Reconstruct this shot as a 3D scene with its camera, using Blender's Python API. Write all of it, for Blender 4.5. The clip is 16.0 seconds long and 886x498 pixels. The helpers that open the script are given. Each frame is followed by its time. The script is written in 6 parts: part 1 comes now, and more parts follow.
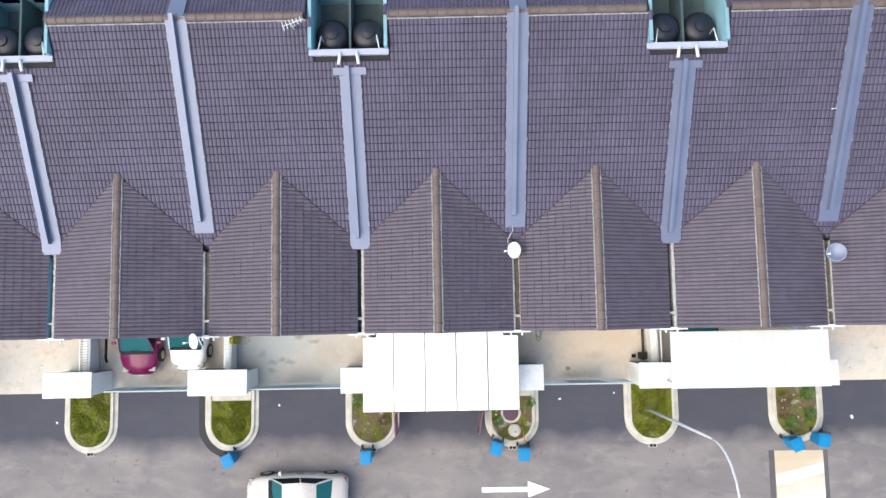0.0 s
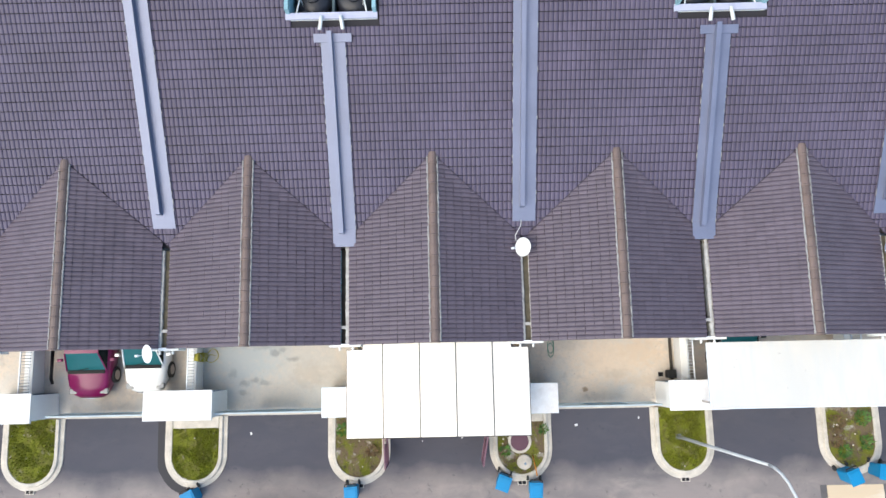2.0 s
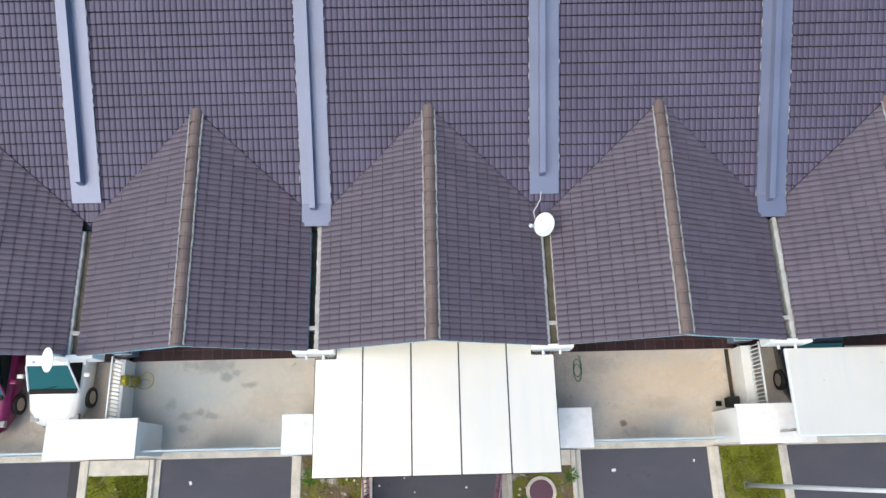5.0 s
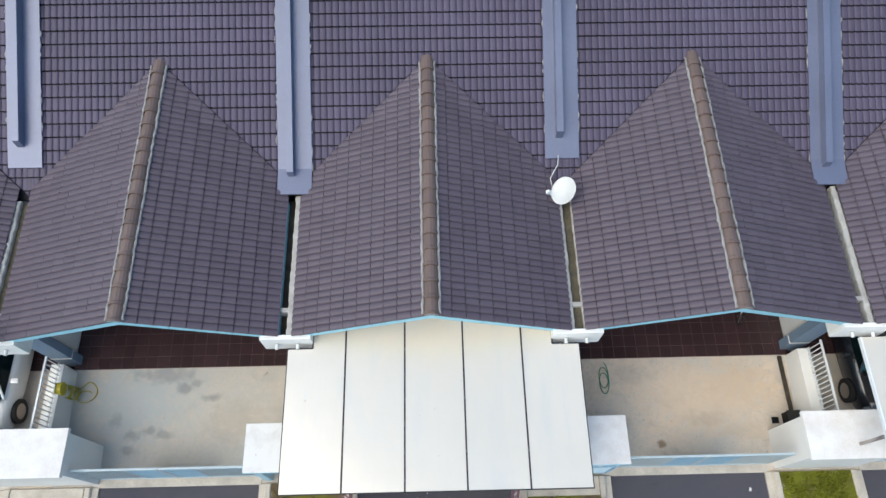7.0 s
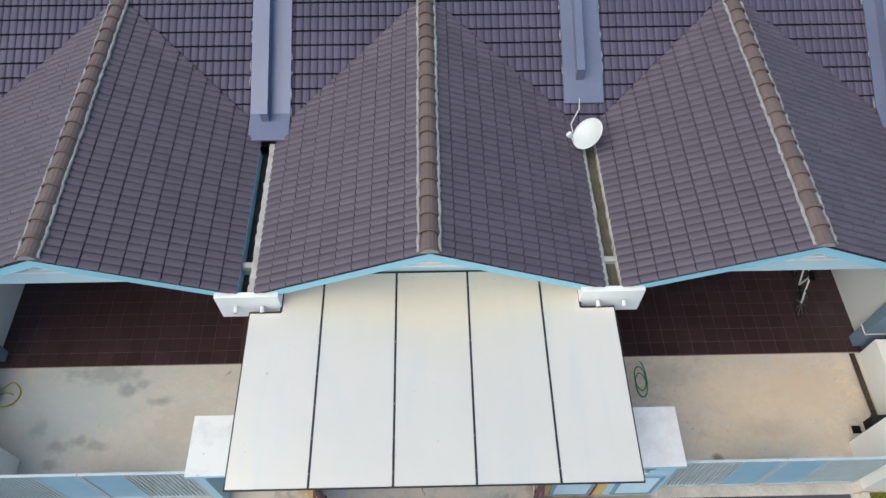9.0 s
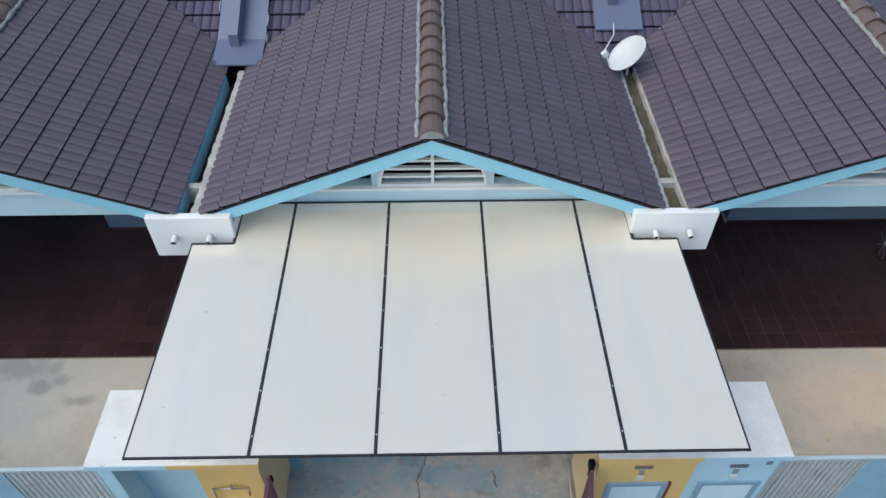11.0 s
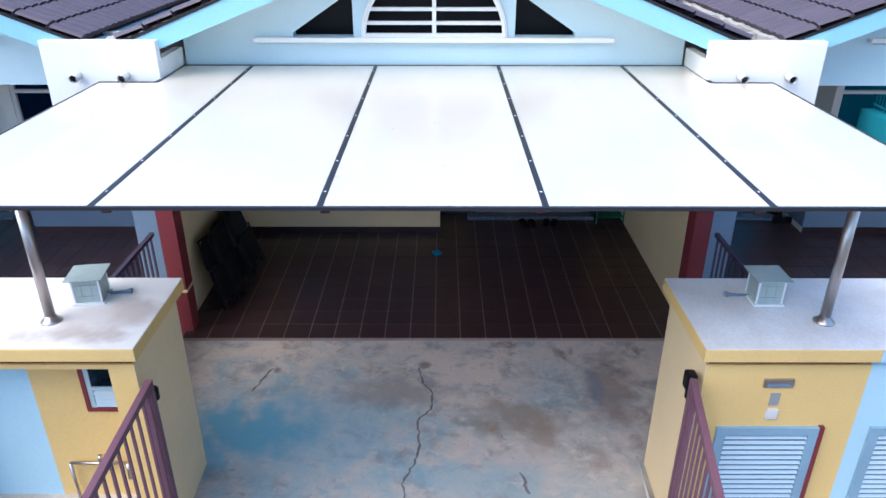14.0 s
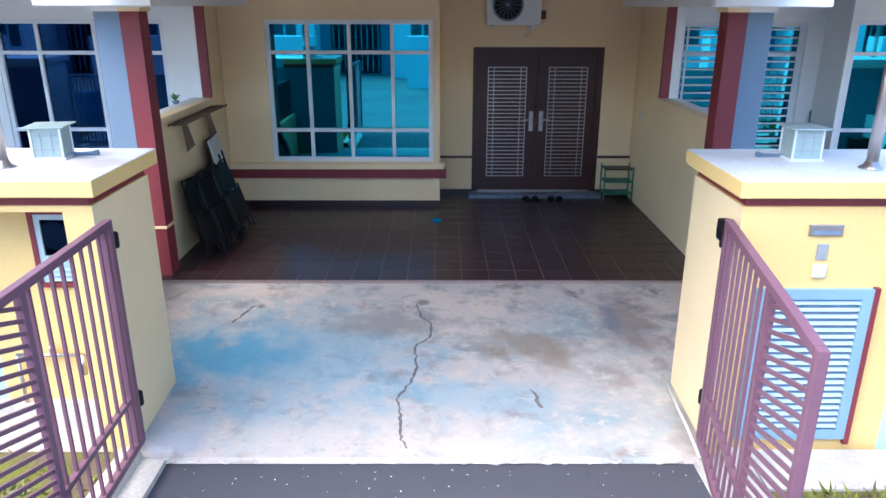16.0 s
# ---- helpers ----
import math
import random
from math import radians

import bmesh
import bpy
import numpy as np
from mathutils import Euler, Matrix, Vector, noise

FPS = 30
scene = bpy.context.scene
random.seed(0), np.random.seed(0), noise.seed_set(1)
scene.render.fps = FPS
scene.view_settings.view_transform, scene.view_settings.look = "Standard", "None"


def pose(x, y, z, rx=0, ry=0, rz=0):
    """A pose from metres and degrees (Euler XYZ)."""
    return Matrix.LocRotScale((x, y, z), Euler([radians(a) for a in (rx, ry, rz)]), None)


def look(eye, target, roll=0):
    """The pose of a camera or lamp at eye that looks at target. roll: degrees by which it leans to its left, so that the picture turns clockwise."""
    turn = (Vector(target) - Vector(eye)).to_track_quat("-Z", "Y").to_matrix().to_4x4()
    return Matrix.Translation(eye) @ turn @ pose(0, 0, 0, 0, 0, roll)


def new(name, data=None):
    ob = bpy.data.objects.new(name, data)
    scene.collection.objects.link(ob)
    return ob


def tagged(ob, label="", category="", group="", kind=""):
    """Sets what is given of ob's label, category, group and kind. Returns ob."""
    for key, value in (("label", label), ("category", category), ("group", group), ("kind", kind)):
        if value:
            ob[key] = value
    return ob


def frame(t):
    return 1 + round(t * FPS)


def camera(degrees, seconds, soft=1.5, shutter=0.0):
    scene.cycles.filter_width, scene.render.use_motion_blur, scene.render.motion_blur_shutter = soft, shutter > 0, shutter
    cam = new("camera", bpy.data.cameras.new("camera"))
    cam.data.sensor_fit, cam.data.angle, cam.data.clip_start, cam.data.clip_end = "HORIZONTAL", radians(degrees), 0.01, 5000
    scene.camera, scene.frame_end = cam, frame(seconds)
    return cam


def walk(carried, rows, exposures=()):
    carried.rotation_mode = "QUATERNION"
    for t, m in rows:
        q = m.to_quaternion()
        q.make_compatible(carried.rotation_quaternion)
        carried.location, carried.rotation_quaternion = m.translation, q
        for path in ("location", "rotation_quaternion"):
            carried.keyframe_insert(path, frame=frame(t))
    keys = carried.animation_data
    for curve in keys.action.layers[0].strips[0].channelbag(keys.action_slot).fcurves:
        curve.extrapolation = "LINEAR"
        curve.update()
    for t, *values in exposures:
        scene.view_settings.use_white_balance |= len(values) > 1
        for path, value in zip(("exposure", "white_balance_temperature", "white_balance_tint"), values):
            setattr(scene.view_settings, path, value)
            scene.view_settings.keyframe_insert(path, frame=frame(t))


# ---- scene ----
cam = camera(64.1, 16.0)
PATH = [
    (0, (0.492, 2.696, 31.38), (0.475, 2.871, 29.388), -6.6),
    (0.5, (0.465, 2.358, 30.369), (0.451, 2.563, 28.38), -5.2),
    (1, (0.475, 2.068, 29.348), (0.461, 2.301, 27.361), -4.7),
    (1.5, (0.457, 1.707, 28.351), (0.445, 1.976, 26.37), -3.8),
    (2, (0.459, 1.39, 27.391), (0.449, 1.694, 25.415), -3.1),
    (2.5, (0.432, 1.045, 26.384), (0.425, 1.388, 24.414), -2.4),
    (3, (0.283, 0.642, 25.365), (0.289, 1.027, 23.402), -0.4),
    (3.5, (0.205, 0.203, 24.371), (0.218, 0.636, 22.419), 0.5),
    (4, (0.254, -0.143, 23.434), (0.264, 0.334, 21.492), -0.1),
    (6.5, (0.078, -2.271, 18.598), (0.109, -1.503, 16.752), 1.0),
    (7, (0.12, -2.626, 17.673), (0.146, -1.796, 15.853), 0.5),
    (7.5, (0.151, -3.068, 16.655), (0.171, -2.161, 14.872), 0.1),
    (8, (0.066, -3.379, 15.698), (0.096, -2.412, 13.948), 0.5),
    (8.5, (0.128, -3.672, 14.765), (0.148, -2.642, 13.051), -0.1),
    (9, (0.112, -4.031, 13.736), (0.139, -2.925, 12.069), 0.2),
    (11.5, (0.081, -4.624, 8.585), (0.098, -3.148, 7.235), -0.0),
    (12, (0.105, -4.681, 7.603), (0.12, -3.114, 6.36), 0.1),
    (12.5, (0.13, -4.702, 6.786), (0.143, -3.063, 5.64), 0.0),
    (13, (0.126, -4.707, 6.015), (0.141, -2.999, 4.974), 0.1),
    (13.5, (0.134, -4.713, 5.326), (0.147, -2.951, 4.378), 0.1),
    (14, (0.129, -4.742, 4.709), (0.132, -2.947, 3.827), 0.1),
    (14.5, (0.123, -4.787, 4.15), (0.123, -2.963, 3.33), 0.2),
    (15, (0.123, -4.807, 3.675), (0.126, -2.949, 2.935), 0.3),
    (15.5, (0.125, -4.852, 3.267), (0.131, -2.971, 2.586), 0.2),
    (16, (0.123, -4.862, 2.915), (0.128, -2.97, 2.265), 0.1),
]
EXPOSURES = [(0, 1.43, 6200, 3), (4, 1.28, 6150, 3), (7, 0.98, 6050, 1), (9, 0.86, 6150, 1), (11.5, 0.65, 5750, 1), (12, 0.60, 5700, 2), (12.5, 0.67, 5650, 4), (13.5, 1.05, 5550, 8), (14, 1.55, 5500, 9), (14.5, 1.97, 5450, 9), (15.2, 2.35, 5450, 9), (16, 2.50, 5400, 9)]
walk(cam, [(t, look(eye, target, roll)) for t, eye, target, roll in PATH], EXPOSURES)

# ---- light ----
world = bpy.data.worlds.new("sky")
scene.world = world
world.use_nodes = True
wn = world.node_tree
sky = wn.nodes.new("ShaderNodeTexSky")
sky.sky_type = "NISHITA"
sky.sun_disc = False
sky.sun_elevation = radians(54)
sky.sun_rotation = radians(-122)
sky.air_density = 1.2
sky.dust_density = 1.2
wn.links.new(sky.outputs[0], wn.nodes["Background"].inputs[0])
wn.nodes["Background"].inputs[1].default_value = 0.115
sun_data = bpy.data.lights.new("sun", "SUN")
sun_data.energy = 1.5
sun_data.angle = radians(65)
sun_data.color = (1.0, 0.82, 0.62)
sun_ob = new("sun", sun_data)
sun_ob.matrix_world = look((-9.5, -6, 15.5), (0, 0, 0))

# ---- plan ----
LOT = 6.1                      # width of one house
CX = 0.05                      # centre line of the middle house
HOUSES = range(-3, 4)
GS, MS = 0.40, 0.45            # slopes of the gable roofs and of the main roof
RZ, RY, GY = 4.74, 8.1, 1.88   # gable ridge height, where it meets the main roof, its front end
TOPY = 13.3                    # main ridge
ROAD, FLOOR = -0.16, 0.13
EAVE = 2.85                    # half width of a gable roof


def party(j):
    return CX + LOT / 2 + LOT * j


def main_z(y):
    return RZ - 0.03 + MS * (y - RY)


def slab_z(y):
    return -0.125 + (y + 0.58) * 0.0768


# ---- materials ----
def tint(c, f):
    return tuple(min(1, max(0, v * f)) for v in c)


def mat(name, col, rough=0.6, var=0.15, scale=2.0, fine=45.0, bump=0.15, metal=0.0, col2=None, spec=0.5, rnd=0.0, dist=0.004, coat=0.0):
    """A painted or plain surface with broad and fine variation."""
    m = bpy.data.materials.new(name)
    m.use_nodes = True
    t = m.node_tree
    b = t.nodes["Principled BSDF"]
    b.inputs["Roughness"].default_value = rough
    b.inputs["Metallic"].default_value = metal
    b.inputs["Specular IOR Level"].default_value = spec
    b.inputs["Coat Weight"].default_value = coat
    co = t.nodes.new("ShaderNodeTexCoord")
    n1, n2 = t.nodes.new("ShaderNodeTexNoise"), t.nodes.new("ShaderNodeTexNoise")
    n1.inputs["Scale"].default_value, n1.inputs["Detail"].default_value, n1.inputs["Roughness"].default_value = scale, 6, 0.6
    n2.inputs["Scale"].default_value, n2.inputs["Detail"].default_value = fine, 3
    t.links.new(co.outputs["Object"], n1.inputs["Vector"])
    t.links.new(co.outputs["Object"], n2.inputs["Vector"])
    ramp = t.nodes.new("ShaderNodeValToRGB")
    ramp.color_ramp.elements[0].position, ramp.color_ramp.elements[1].position = 0.33, 0.68
    ramp.color_ramp.elements[0].color = (*(col2 or tint(col, 1 - var)), 1)
    ramp.color_ramp.elements[1].color = (*tint(col, 1 + var * 0.5), 1)
    t.links.new(n1.outputs["Fac"], ramp.inputs["Fac"])
    hsv = t.nodes.new("ShaderNodeHueSaturation")
    r2 = t.nodes.new("ShaderNodeMapRange")
    r2.inputs["To Min"].default_value, r2.inputs["To Max"].default_value = 1 - var, 1 + var
    t.links.new(n2.outputs["Fac"], r2.inputs["Value"])
    t.links.new(ramp.outputs["Color"], hsv.inputs["Color"])
    val = r2.outputs[0]
    if rnd:
        info = t.nodes.new("ShaderNodeObjectInfo") if rnd > 0 else t.nodes.new("ShaderNodeNewGeometry")
        r3 = t.nodes.new("ShaderNodeMapRange")
        r3.inputs["To Min"].default_value, r3.inputs["To Max"].default_value = 1 - abs(rnd), 1 + abs(rnd)
        t.links.new(info.outputs["Random" if rnd > 0 else "Random Per Island"], r3.inputs["Value"])
        mul = t.nodes.new("ShaderNodeMath")
        mul.operation = "MULTIPLY"
        t.links.new(val, mul.inputs[0])
        t.links.new(r3.outputs[0], mul.inputs[1])
        val = mul.outputs[0]
    t.links.new(val, hsv.inputs["Value"])
    t.links.new(hsv.outputs["Color"], b.inputs["Base Color"])
    if bump:
        bp = t.nodes.new("ShaderNodeBump")
        bp.inputs["Strength"].default_value, bp.inputs["Distance"].default_value = bump, dist
        t.links.new(n2.outputs["Fac"], bp.inputs["Height"])
        t.links.new(bp.outputs["Normal"], b.inputs["Normal"])
    rr = t.nodes.new("ShaderNodeMapRange")
    rr.inputs["To Min"].default_value, rr.inputs["To Max"].default_value = max(0.02, rough * 0.8), min(1, rough * 1.2)
    t.links.new(n1.outputs["Fac"], rr.inputs["Value"])
    t.links.new(rr.outputs[0], b.inputs["Roughness"])
    return m


def glass(name, see, shine, share, rough=0.02):
    """Tinted window glass: part mirror, part clear."""
    m = bpy.data.materials.new(name)
    m.use_nodes = True
    t = m.node_tree
    t.nodes.remove(t.nodes["Principled BSDF"])
    a, g, mx = t.nodes.new("ShaderNodeBsdfTransparent"), t.nodes.new("ShaderNodeBsdfGlossy"), t.nodes.new("ShaderNodeMixShader")
    a.inputs["Color"].default_value, g.inputs["Color"].default_value = (*see, 1), (*shine, 1)
    g.inputs["Roughness"].default_value = rough
    mx.inputs["Fac"].default_value = share
    t.links.new(a.outputs[0], mx.inputs[1])
    t.links.new(g.outputs[0], mx.inputs[2])
    t.links.new(mx.outputs[0], t.nodes["Material Output"].inputs["Surface"])
    return m


def layered(name, layers, rough=0.85, bump=0.3, dist=0.01, fine=60.0, spots=(), band=None):
    """A weathered ground surface: each layer (colour, noise scale, low, high, offset, stretch) lies over the last where its noise is high."""
    m = bpy.data.materials.new(name)
    m.use_nodes = True
    t = m.node_tree
    b = t.nodes["Principled BSDF"]
    b.inputs["Roughness"].default_value = rough
    co = t.nodes.new("ShaderNodeTexCoord")
    at = t.nodes.new("ShaderNodeNewGeometry")
    last = None
    for col, scale, lo, hi, off, stretch in layers:
        if last is None:
            rgb = t.nodes.new("ShaderNodeRGB")
            rgb.outputs[0].default_value = (*col, 1)
            last = rgb.outputs[0]
            continue
        mp = t.nodes.new("ShaderNodeMapping")
        mp.inputs["Location"].default_value = (off, off * 0.7, 0)
        mp.inputs["Scale"].default_value = (stretch, 1, 1)
        t.links.new(at.outputs["Position"], mp.inputs["Vector"])
        n = t.nodes.new("ShaderNodeTexNoise")
        n.inputs["Scale"].default_value, n.inputs["Detail"].default_value, n.inputs["Roughness"].default_value = scale, 7, 0.62
        n.inputs["Distortion"].default_value = 0.4
        t.links.new(mp.outputs[0], n.inputs["Vector"])
        mr = t.nodes.new("ShaderNodeMapRange")
        mr.inputs["From Min"].default_value, mr.inputs["From Max"].default_value = lo, hi
        t.links.new(n.outputs["Fac"], mr.inputs["Value"])
        mx = t.nodes.new("ShaderNodeMix")
        mx.data_type = "RGBA"
        t.links.new(mr.outputs[0], mx.inputs["Factor"])
        t.links.new(last, mx.inputs["A"])
        mx.inputs["B"].default_value = (*col, 1)
        last = mx.outputs["Result"]
    # stains and tints with a place of their own: x, y, half sizes, colour, share
    for x, y, rx, ry, col, share in spots:
        mp = t.nodes.new("ShaderNodeMapping")
        mp.vector_type = "TEXTURE"
        mp.inputs["Location"].default_value, mp.inputs["Scale"].default_value = (x, y, 0), (rx, ry, 1000)
        t.links.new(co.outputs["Object"], mp.inputs["Vector"])
        ln = t.nodes.new("ShaderNodeVectorMath")
        ln.operation = "LENGTH"
        t.links.new(mp.outputs[0], ln.inputs[0])
        n = t.nodes.new("ShaderNodeTexNoise")
        n.inputs["Scale"].default_value, n.inputs["Detail"].default_value = 4.6, 9
        t.links.new(at.outputs["Position"], n.inputs["Vector"])
        ad = t.nodes.new("ShaderNodeMath")
        ad.operation = "MULTIPLY_ADD"
        ad.inputs[1].default_value = 2.2
        t.links.new(n.outputs["Fac"], ad.inputs[0])
        t.links.new(ln.outputs["Value"], ad.inputs[2])
        mr = t.nodes.new("ShaderNodeMapRange")
        mr.inputs["From Min"].default_value, mr.inputs["From Max"].default_value = 2.4, 1.6
        mr.inputs["To Max"].default_value = share
        t.links.new(ad.outputs[0], mr.inputs["Value"])
        mx = t.nodes.new("ShaderNodeMix")
        mx.data_type = "RGBA"
        t.links.new(mr.outputs[0], mx.inputs["Factor"])
        t.links.new(last, mx.inputs["A"])
        mx.inputs["B"].default_value = (*col, 1)
        last = mx.outputs["Result"]
    if band:
        # newer asphalt laid beyond a line, with a soft uneven joint: start, end, colour
        sp = t.nodes.new("ShaderNodeSeparateXYZ")
        t.links.new(co.outputs["Object"], sp.inputs[0])
        n = t.nodes.new("ShaderNodeTexNoise")
        n.inputs["Scale"].default_value, n.inputs["Detail"].default_value = 0.9, 6
        t.links.new(at.outputs["Position"], n.inputs["Vector"])
        ad = t.nodes.new("ShaderNodeMath")
        ad.operation = "MULTIPLY_ADD"
        ad.inputs[1].default_value = 0.9
        t.links.new(n.outputs["Fac"], ad.inputs[0])
        t.links.new(sp.outputs["Y"], ad.inputs[2])
        mr = t.nodes.new("ShaderNodeMapRange")
        mr.inputs["From Min"].default_value, mr.inputs["From Max"].default_value = band[0] + 0.45, band[1] + 0.45
        mr.inputs["To Max"].default_value = 0.85
        t.links.new(ad.outputs[0], mr.inputs["Value"])
        mx = t.nodes.new("ShaderNodeMix")
        mx.data_type = "RGBA"
        t.links.new(mr.outputs[0], mx.inputs["Factor"])
        t.links.new(last, mx.inputs["A"])
        mx.inputs["B"].default_value = (*band[2], 1)
        last = mx.outputs["Result"]
    t.links.new(last, b.inputs["Base Color"])
    n = t.nodes.new("ShaderNodeTexNoise")
    n.inputs["Scale"].default_value, n.inputs["Detail"].default_value = fine, 4
    t.links.new(at.outputs["Position"], n.inputs["Vector"])
    bp = t.nodes.new("ShaderNodeBump")
    bp.inputs["Strength"].default_value, bp.inputs["Distance"].default_value = bump, dist
    t.links.new(n.outputs["Fac"], bp.inputs["Height"])
    t.links.new(bp.outputs["Normal"], b.inputs["Normal"])
    return m


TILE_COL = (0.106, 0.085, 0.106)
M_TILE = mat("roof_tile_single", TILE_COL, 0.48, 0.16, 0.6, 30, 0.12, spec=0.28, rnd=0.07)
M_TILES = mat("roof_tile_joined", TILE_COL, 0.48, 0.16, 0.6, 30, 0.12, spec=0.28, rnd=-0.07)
# main roof: darker and bluer than the gable tiles
M_MAINTILE = mat("main_roof_tile", (0.083, 0.069, 0.106), 0.48, 0.18, 0.5, 30, 0.12, spec=0.28, rnd=-0.07)
M_RIDGE = mat("ridge_tile", (0.150, 0.105, 0.090), 0.55, 0.18, 1.5, 30, 0.15, rnd=0.12)
M_MORTAR = mat("mortar", (0.30, 0.29, 0.28), 0.9, 0.3, 5, 50, 0.5)
M_FLASH = mat("flashing", (0.17, 0.185, 0.26), 0.42, 0.10, 0.8, 30, 0.05, metal=0.35)
M_UNDER = mat("roof_underlay", (0.018, 0.016, 0.020), 0.9)
M_WHITE = mat("white_paint", (0.80, 0.79, 0.76), 0.6, 0.06, 0.8, 50, 0.06)
# trim and gable colours carry the cyan cast that white takes in shade
M_TRIMW = mat("shade_tinted_trim", (0.30, 0.57, 0.68), 0.6, 0.06, 0.8, 50, 0.06)
M_GABLE = mat("shade_tinted_gable", (0.55, 0.70, 0.75), 0.6, 0.06, 0.8, 50, 0.06)
M_WOODL = mat("weathered_wood", (0.17, 0.12, 0.08), 0.8, 0.3, 6, 40, 0.3)
M_PALE = mat("pale_blue_paint", (0.47, 0.68, 0.78), 0.6, 0.07, 0.8, 50, 0.06)
M_CREAM = mat("cream_paint", (0.82, 0.63, 0.36), 0.6, 0.07, 0.7, 50, 0.06)
M_YELLOW = mat("yellow_paint", (0.77, 0.53, 0.20), 0.6, 0.08, 0.8, 50, 0.06)
M_RED = mat("maroon_paint", (0.20, 0.028, 0.035), 0.55, 0.12, 0.8, 50, 0.06)
# also stands in for shade behind the louvres and on pillar backs
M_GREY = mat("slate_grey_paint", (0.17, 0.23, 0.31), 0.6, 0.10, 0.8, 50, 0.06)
M_CAPTOP = mat("weathered_cap_paint", (0.76, 0.75, 0.74), 0.65, 0.14, 1.6, 45, 0.1, col2=(0.66, 0.62, 0.59))
M_CAPDIRT = layered("stained_cap_paint", [((0.74, 0.73, 0.71), 0, 0, 0, 0, 1), ((0.62, 0.60, 0.58), 2.2, 0.5, 0.72, 4, 1), ((0.40, 0.36, 0.34), 9, 0.66, 0.74, 9, 1)], 0.7, 0.1, 0.003, 50,
                    spots=[(0.45, -0.42, 0.42, 0.13, (0.36, 0.29, 0.26), 0.7), (0.80, -0.15, 0.16, 0.22, (0.40, 0.33, 0.29), 0.7), (0.55, -0.20, 0.4, 0.2, (0.55, 0.49, 0.46), 0.6)])
M_CONC = mat("rough_concrete", (0.42, 0.40, 0.37), 0.9, 0.25, 2.5, 35, 0.5, dist=0.01)
M_DIRT = mat("gutter_dirt", (0.05, 0.04, 0.03), 0.95, 0.5, 4, 25, 0.8, dist=0.03)
M_SILT = mat("gutter_silt", (0.10, 0.085, 0.055), 0.95, 0.4, 4, 25, 0.8, dist=0.03)
M_KERB = mat("kerb_concrete", (0.52, 0.47, 0.40), 0.9, 0.25, 2.0, 35, 0.4, dist=0.01)
M_CROWN = mat("dark_floor_tile", (0.046, 0.023, 0.026), 0.30, 0.25, 1.5, 25, 0.06, rnd=0.16)
M_CROWNJ = mat("dark_floor_tile_joined", (0.046, 0.023, 0.026), 0.30, 0.25, 1.5, 25, 0.06, rnd=-0.16)
M_GROUT = mat("grout", (0.30, 0.22, 0.19), 0.9)
M_GRANITE = mat("granite", (0.16, 0.19, 0.24), 0.35, 0.5, 30, 90, 0.05)
M_PANEL = layered("canopy_panel", [((0.91, 0.82, 0.69), 0, 0, 0, 0, 1), ((0.82, 0.78, 0.70), 0.45, 0.45, 0.68, 3, 6), ((0.85, 0.77, 0.65), 0.3, 0.45, 0.7, 12, 1), ((0.50, 0.42, 0.34), 7, 0.69, 0.75, 5, 1)], 0.22, 0.02, 0.001, 40)
# the panels are milky: some daylight passes through them
pt = M_PANEL.node_tree
milk, both = pt.nodes.new("ShaderNodeBsdfTranslucent"), pt.nodes.new("ShaderNodeMixShader")
milk.inputs["Color"].default_value = (0.85, 0.84, 0.80, 1)
both.inputs["Fac"].default_value = 0.08
pt.nodes["Principled BSDF"].inputs["Metallic"].default_value = 0.34
pt.links.new(pt.nodes["Principled BSDF"].outputs[0], both.inputs[1])
pt.links.new(milk.outputs[0], both.inputs[2])
pt.links.new(both.outputs[0], pt.nodes["Material Output"].inputs["Surface"])
M_SEAL = mat("black_sealant", (0.015, 0.015, 0.02), 0.5)
M_STEELB = mat("brown_steel", (0.085, 0.028, 0.048), 0.45, 0.12, 3, 40, 0.05)
M_RAIL = mat("dark_rail_paint", (0.060, 0.048, 0.080), 0.4, 0.12, 3, 40, 0.05)
M_STEEL = mat("stainless_steel", (0.50, 0.46, 0.44), 0.34, 0.05, 3, 40, 0.0, metal=1.0)
M_GATE = mat("purple_brown_gate_paint", (0.16, 0.075, 0.105), 0.45, 0.12, 3, 40, 0.05)
M_GATEB = mat("pale_gate_paint", (0.45, 0.52, 0.55), 0.5, 0.1, 3, 40, 0.05)
M_GATEP = mat("blue_gate_panel", (0.30, 0.48, 0.60), 0.5, 0.1, 3, 40, 0.05)
M_WOOD = mat("dark_wood_door", (0.050, 0.017, 0.014), 0.38, 0.25, 3, 40, 0.05)
M_ALU = mat("white_aluminium", (0.72, 0.74, 0.76), 0.4, 0.04, 2, 40, 0.02)
M_GALV = mat("galvanised_steel", (0.30, 0.31, 0.32), 0.5, 0.1, 2, 40, 0.03)
M_POLE = mat("pale_pole_paint", (0.50, 0.50, 0.50), 0.45, 0.1, 2, 40, 0.03)
M_BLACK = mat("black_plastic", (0.006, 0.006, 0.008), 0.5, 0.2, spec=0.2)
M_GLASS = glass("teal_window_glass", (0.10, 0.30, 0.36), (0.06, 0.46, 0.62), 0.62)
M_GLASSD = glass("dark_window_glass", (0.02, 0.05, 0.11), (0.05, 0.13, 0.32), 0.34)
M_FROST = mat("frosted_lamp_glass", (0.36, 0.44, 0.42), 0.25, 0.08, 6, 60, 0.05)
M_PAPER = mat("grey_louver_paint", (0.24, 0.37, 0.47), 0.5, 0.06)
M_LOUV = mat("white_louver_paint", (0.43, 0.55, 0.62), 0.45, 0.05)
M_BIN = mat("blue_bin_plastic", (0.002, 0.20, 0.42), 0.6, 0.12, 2, 40, 0.03)
